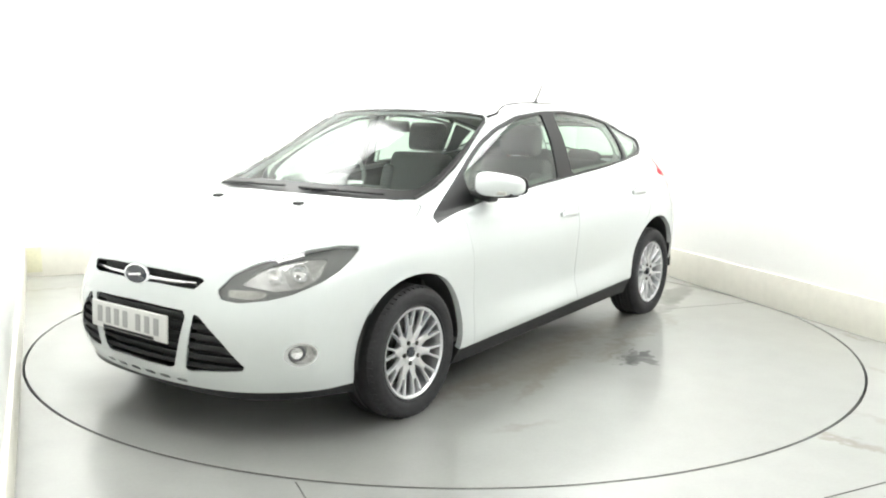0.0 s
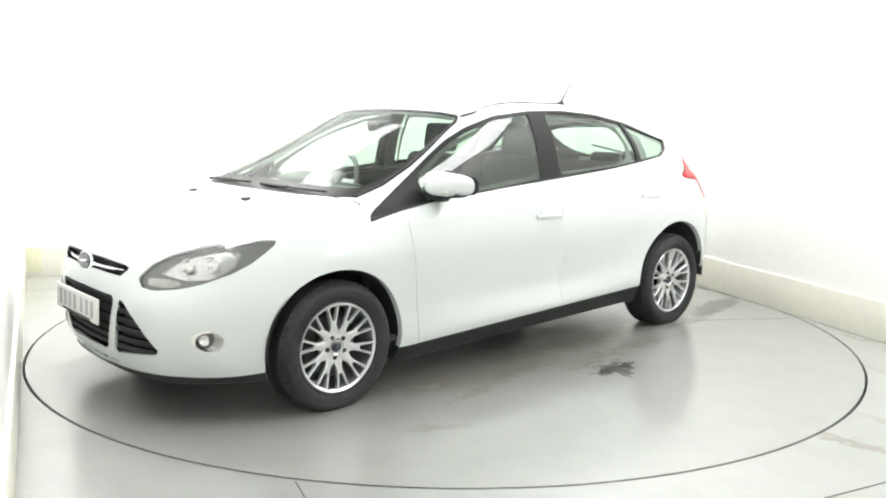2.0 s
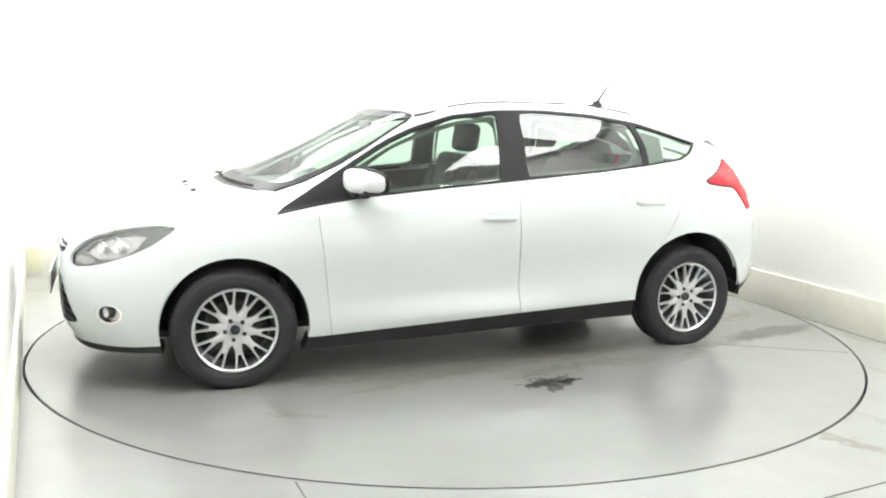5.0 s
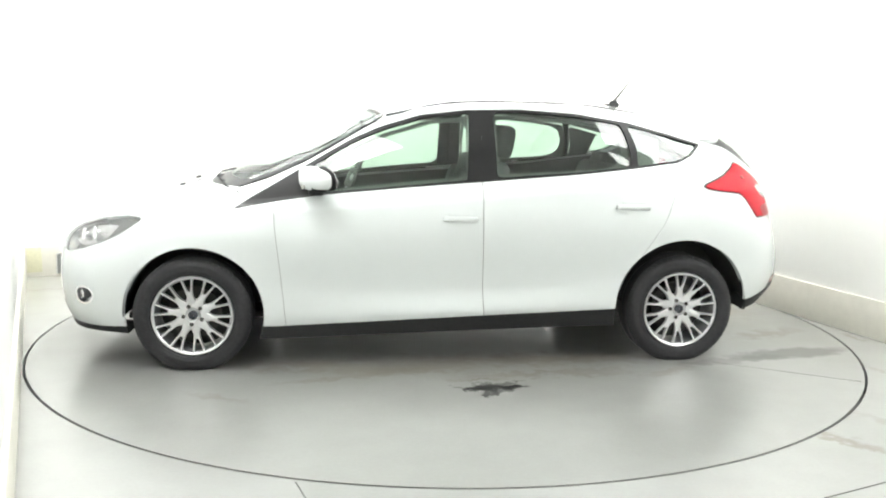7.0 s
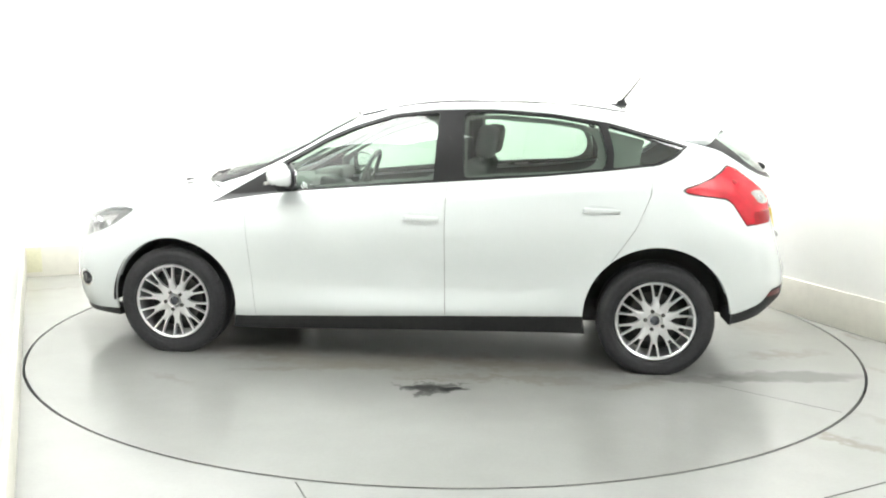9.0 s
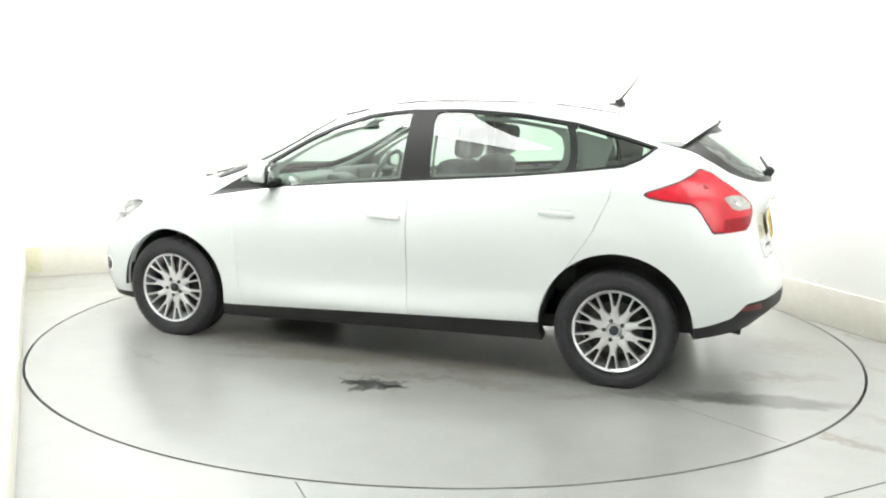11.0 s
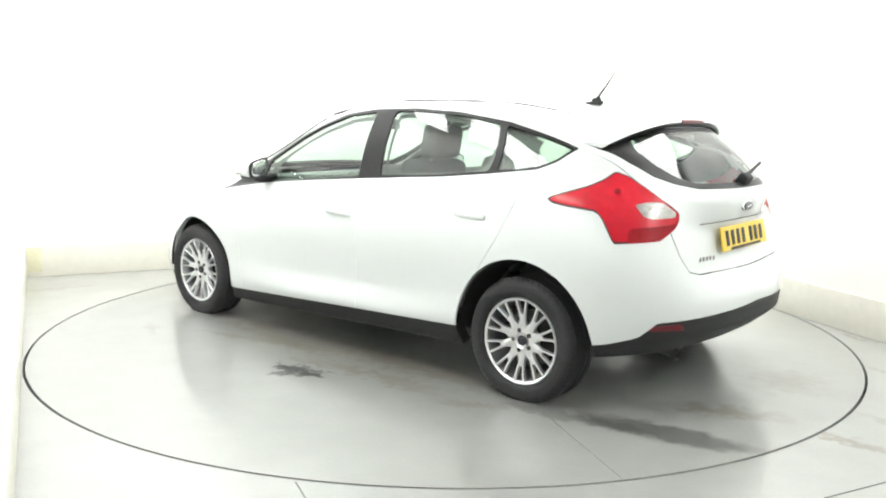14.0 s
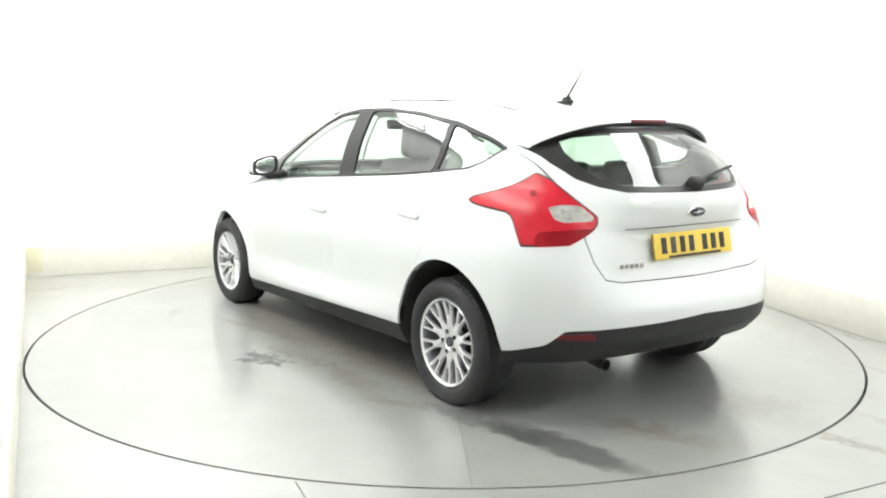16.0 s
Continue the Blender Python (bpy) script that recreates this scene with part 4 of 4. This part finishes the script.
    number_plate("rear_number_plate", tg, pose(-2.024, 0, 0.788, 0, -12, 180), YELLOW_PLATE, PLATE_INK, "yellow rear number plate with dark bars")
    oval_badge(tg, pose(-2.026, 0, 0.932, 0, 0, 180), 0.062, 0.026)
    bm = bmesh.new()
    for k in range(5):
        box(bm, (0.004, 0.022, 0.018), pose(-2.026 + 0.004 * k, 0.34 + 0.027 * k, 0.716, 0, 0, 8), 0.001)
    part("trim_badge", bm, STEEL, tg, "small grey trim badge")
    # the tailgate crease's shade, put in as a thin grey tube
    bm = bmesh.new()
    tube(bm, [(-2.0135 + 0.0023 * y * y, y / 10, 0.868 + 0.004 * (1 - abs(y) / 4)) for y in range(-4, 5)], 0.0025, 8)
    part("crease_shade", bm, LAMP_BACK, tg, "thin grey line drawn as the shade of the grip edge over the plate")

    # roof spoiler over the rear window, running out into the window's upper corners
    def spoiler_line(y):
        k = abs(y) / 0.61
        q = (abs(y) / 0.50) ** 3
        return k, 1.338 - 0.060 * q, -1.728 + 0.072 * q

    top = skin.grid[skin.grid[:, 7] > 7.5]

    def roof_height(x, y):
        d = (top[:, 0] - x) ** 2 + (top[:, 1] - abs(y)) ** 2
        near = np.argsort(d)[:4]
        return float(np.average(top[near, 2], weights=1 / (d[near] + 1e-6)))

    bm, under = bmesh.new(), bmesh.new()
    rows, low = [], []
    for i in range(41):
        y = 0.61 * (i - 20) / 20
        k, rz, back = spoiler_line(y)
        mid = -1.38 - 0.05 * k
        fz = roof_height(mid, y) - 0.006
        rows.append([bm.verts.new((sx + px, y, pz)) for px, pz in ((mid, fz), (mid * 0.55 + back * 0.45, fz * 0.56 + rz * 0.44 + 0.005), (mid * 0.2 + back * 0.8, fz * 0.22 + rz * 0.78 + 0.004), (back + 0.012, rz),
                                                                 (back, rz - 0.010), (back + 0.012, rz - 0.020), (back + 0.12 * (1 - 0.5 * k), rz - 0.030))])
        if 1 <= i <= 39:
            low.append([under.verts.new((sx + px, y, pz)) for px, pz in ((back + 0.006, rz - 0.013), (back + 0.015, rz - 0.032), (back + 0.10, rz - 0.046), (back + 0.15, rz - 0.030))])
    for mesh, lines in ((bm, rows), (under, low)):
        n = len(lines[0])
        for a, b2 in zip(lines, lines[1:]):
            for j in range(n):
                mesh.faces.new((a[j], a[(j + 1) % n], b2[(j + 1) % n], b2[j]))
        mesh.faces.new(lines[0])
        mesh.faces.new(lines[-1][::-1])
        bmesh.ops.recalc_face_normals(mesh, faces=mesh.faces)
    sp = part("roof_spoiler", bm, WHITE, car, "white roof spoiler over the rear window")
    part("spoiler_underside", under, BLACK_TRIM, sp, "black underside of the spoiler")
    rbox("high_brake_lamp", (0.012, 0.24, 0.018), pose(-1.725 + sx, 0, 1.329), 0.005, DEEP_RED, sp, "dark red high brake lamp")

    # wipers
    bm = bmesh.new()
    tube(bm, [(-2.01 + sx, -0.02, 1.055), (-1.985 + sx, -0.12, 1.085), (-1.95 + sx, -0.34, 1.125)], 0.012, 8, 0.6)
    box(bm, (0.05, 0.09, 0.06), pose(-2.0 + sx, -0.02, 1.058, 0, -35, 0), 0.02, 3)
    part("rear_wiper", bm, PLASTIC, car, "black rear wiper")
    for y0, y1 in ((0.10, 0.58), (-0.50, 0.0)):
        bm = bmesh.new()
        tube(bm, [(1.27 + sx - 0.12 * (y / 0.7) ** 2, y, 0.985 - 0.02 * abs(y)) for y in np.linspace(y0, y1, 8)], 0.006, 8)
        tube(bm, [(1.25 + sx, y0, 0.972), (1.25 + sx, (y0 + y1) / 2, 0.982)], 0.007, 8)
        part("front_wiper", bm, PLASTIC, car, "black front wiper")
    for s in (1, -1):
        rbox("washer_jet", (0.03, 0.05, 0.012), pose(1.455 + sx, s * 0.285, 0.930, 0, 11, 0), 0.004, PLASTIC, car, "small black washer jet")

    # aerial
    bm = bmesh.new()
    box(bm, (0.10, 0.045, 0.022), pose(-1.15 + sx, 0, 1.418, 0, 6, 0), 0.010, 3)
    box(bm, (0.05, 0.026, 0.03), pose(-1.165 + sx, 0, 1.434, 0, 12, 0), 0.010, 3)
    ae = part("aerial", bm, PLASTIC, car, "black roof aerial")
    bm = bmesh.new()
    tube(bm, [(-1.165 + sx, 0, 1.44), (-1.225 + sx, 0, 1.515), (-1.275 + sx, 0, 1.585)], 0.0068, 8, 0.45)
    part("aerial_mast", bm, PLASTIC, ae)

    # exhaust, tow-eye cover, mud flaps
    bm = bmesh.new()
    lathe(bm, [(0.028, 0.0), (0.028, 0.22), (0.024, 0.22), (0.024, 0.02)], pose(-1.70 + sx, 0.42, 0.285, 0, 0, 90) @ pose(0, 0, 0, -8, 0, 0), 20)
    part("exhaust_pipe", bm, DULL_IRON, car, "dull steel exhaust pipe")


def hatchback():
    car = empty("car", "white five-door hatchback parked on the turntable", "car")
    details(car, *build_shell(car))
    wheel = make_wheel(car)
    wheel.matrix_local = pose(FRONT_AXLE + CAR_SHIFT, 0.790, HUB_Z, 0, 8, 0)
    for x, y in ((REAR_AXLE, 0.782), (FRONT_AXLE, -0.790), (REAR_AXLE, -0.782)):
        copy_thing(wheel, pose(x + CAR_SHIFT, y, HUB_Z, 0, 0 if y > 0 else 9, 0 if y > 0 else 180))
    for x, r in ((FRONT_AXLE - 0.006, 0.366), (REAR_AXLE, 0.388)):
        for s in (1, -1):
            wheel_well(car, x, s, r)
    cabin(car)
    return car


table = turntable()
car = hatchback()

lamp = light_panel()
first = None
for a, b2, shares in ((CORNER_A, CORNER_B, (0.25, 0.75)), (CORNER_B, CORNER_C, (0.17, 0.5, 0.83)), (CORNER_D, CORNER_A, (0.56, 0.85))):
    run = (b2 - a).normalized()
    inward = Vector((run.y, -run.x, 0))
    for share in shares:
        place = a.lerp(b2, share) + inward * 0.62
        m = pose(place.x, place.y, WALL_H - 0.004, 0, 0, math.degrees(math.atan2(run.y, run.x)))
        if first is None:
            first = lamp
            lamp.matrix_basis = m
        else:
            copy_thing(lamp, m)


def motions():
    """Turntable and car turn together about the turntable's centre."""
    rows = [(t, pose(0, 0, 0, 0, 0, a)) for t, a in ANGLES]
    walk(table, rows)
    walk(car, rows)


motions()
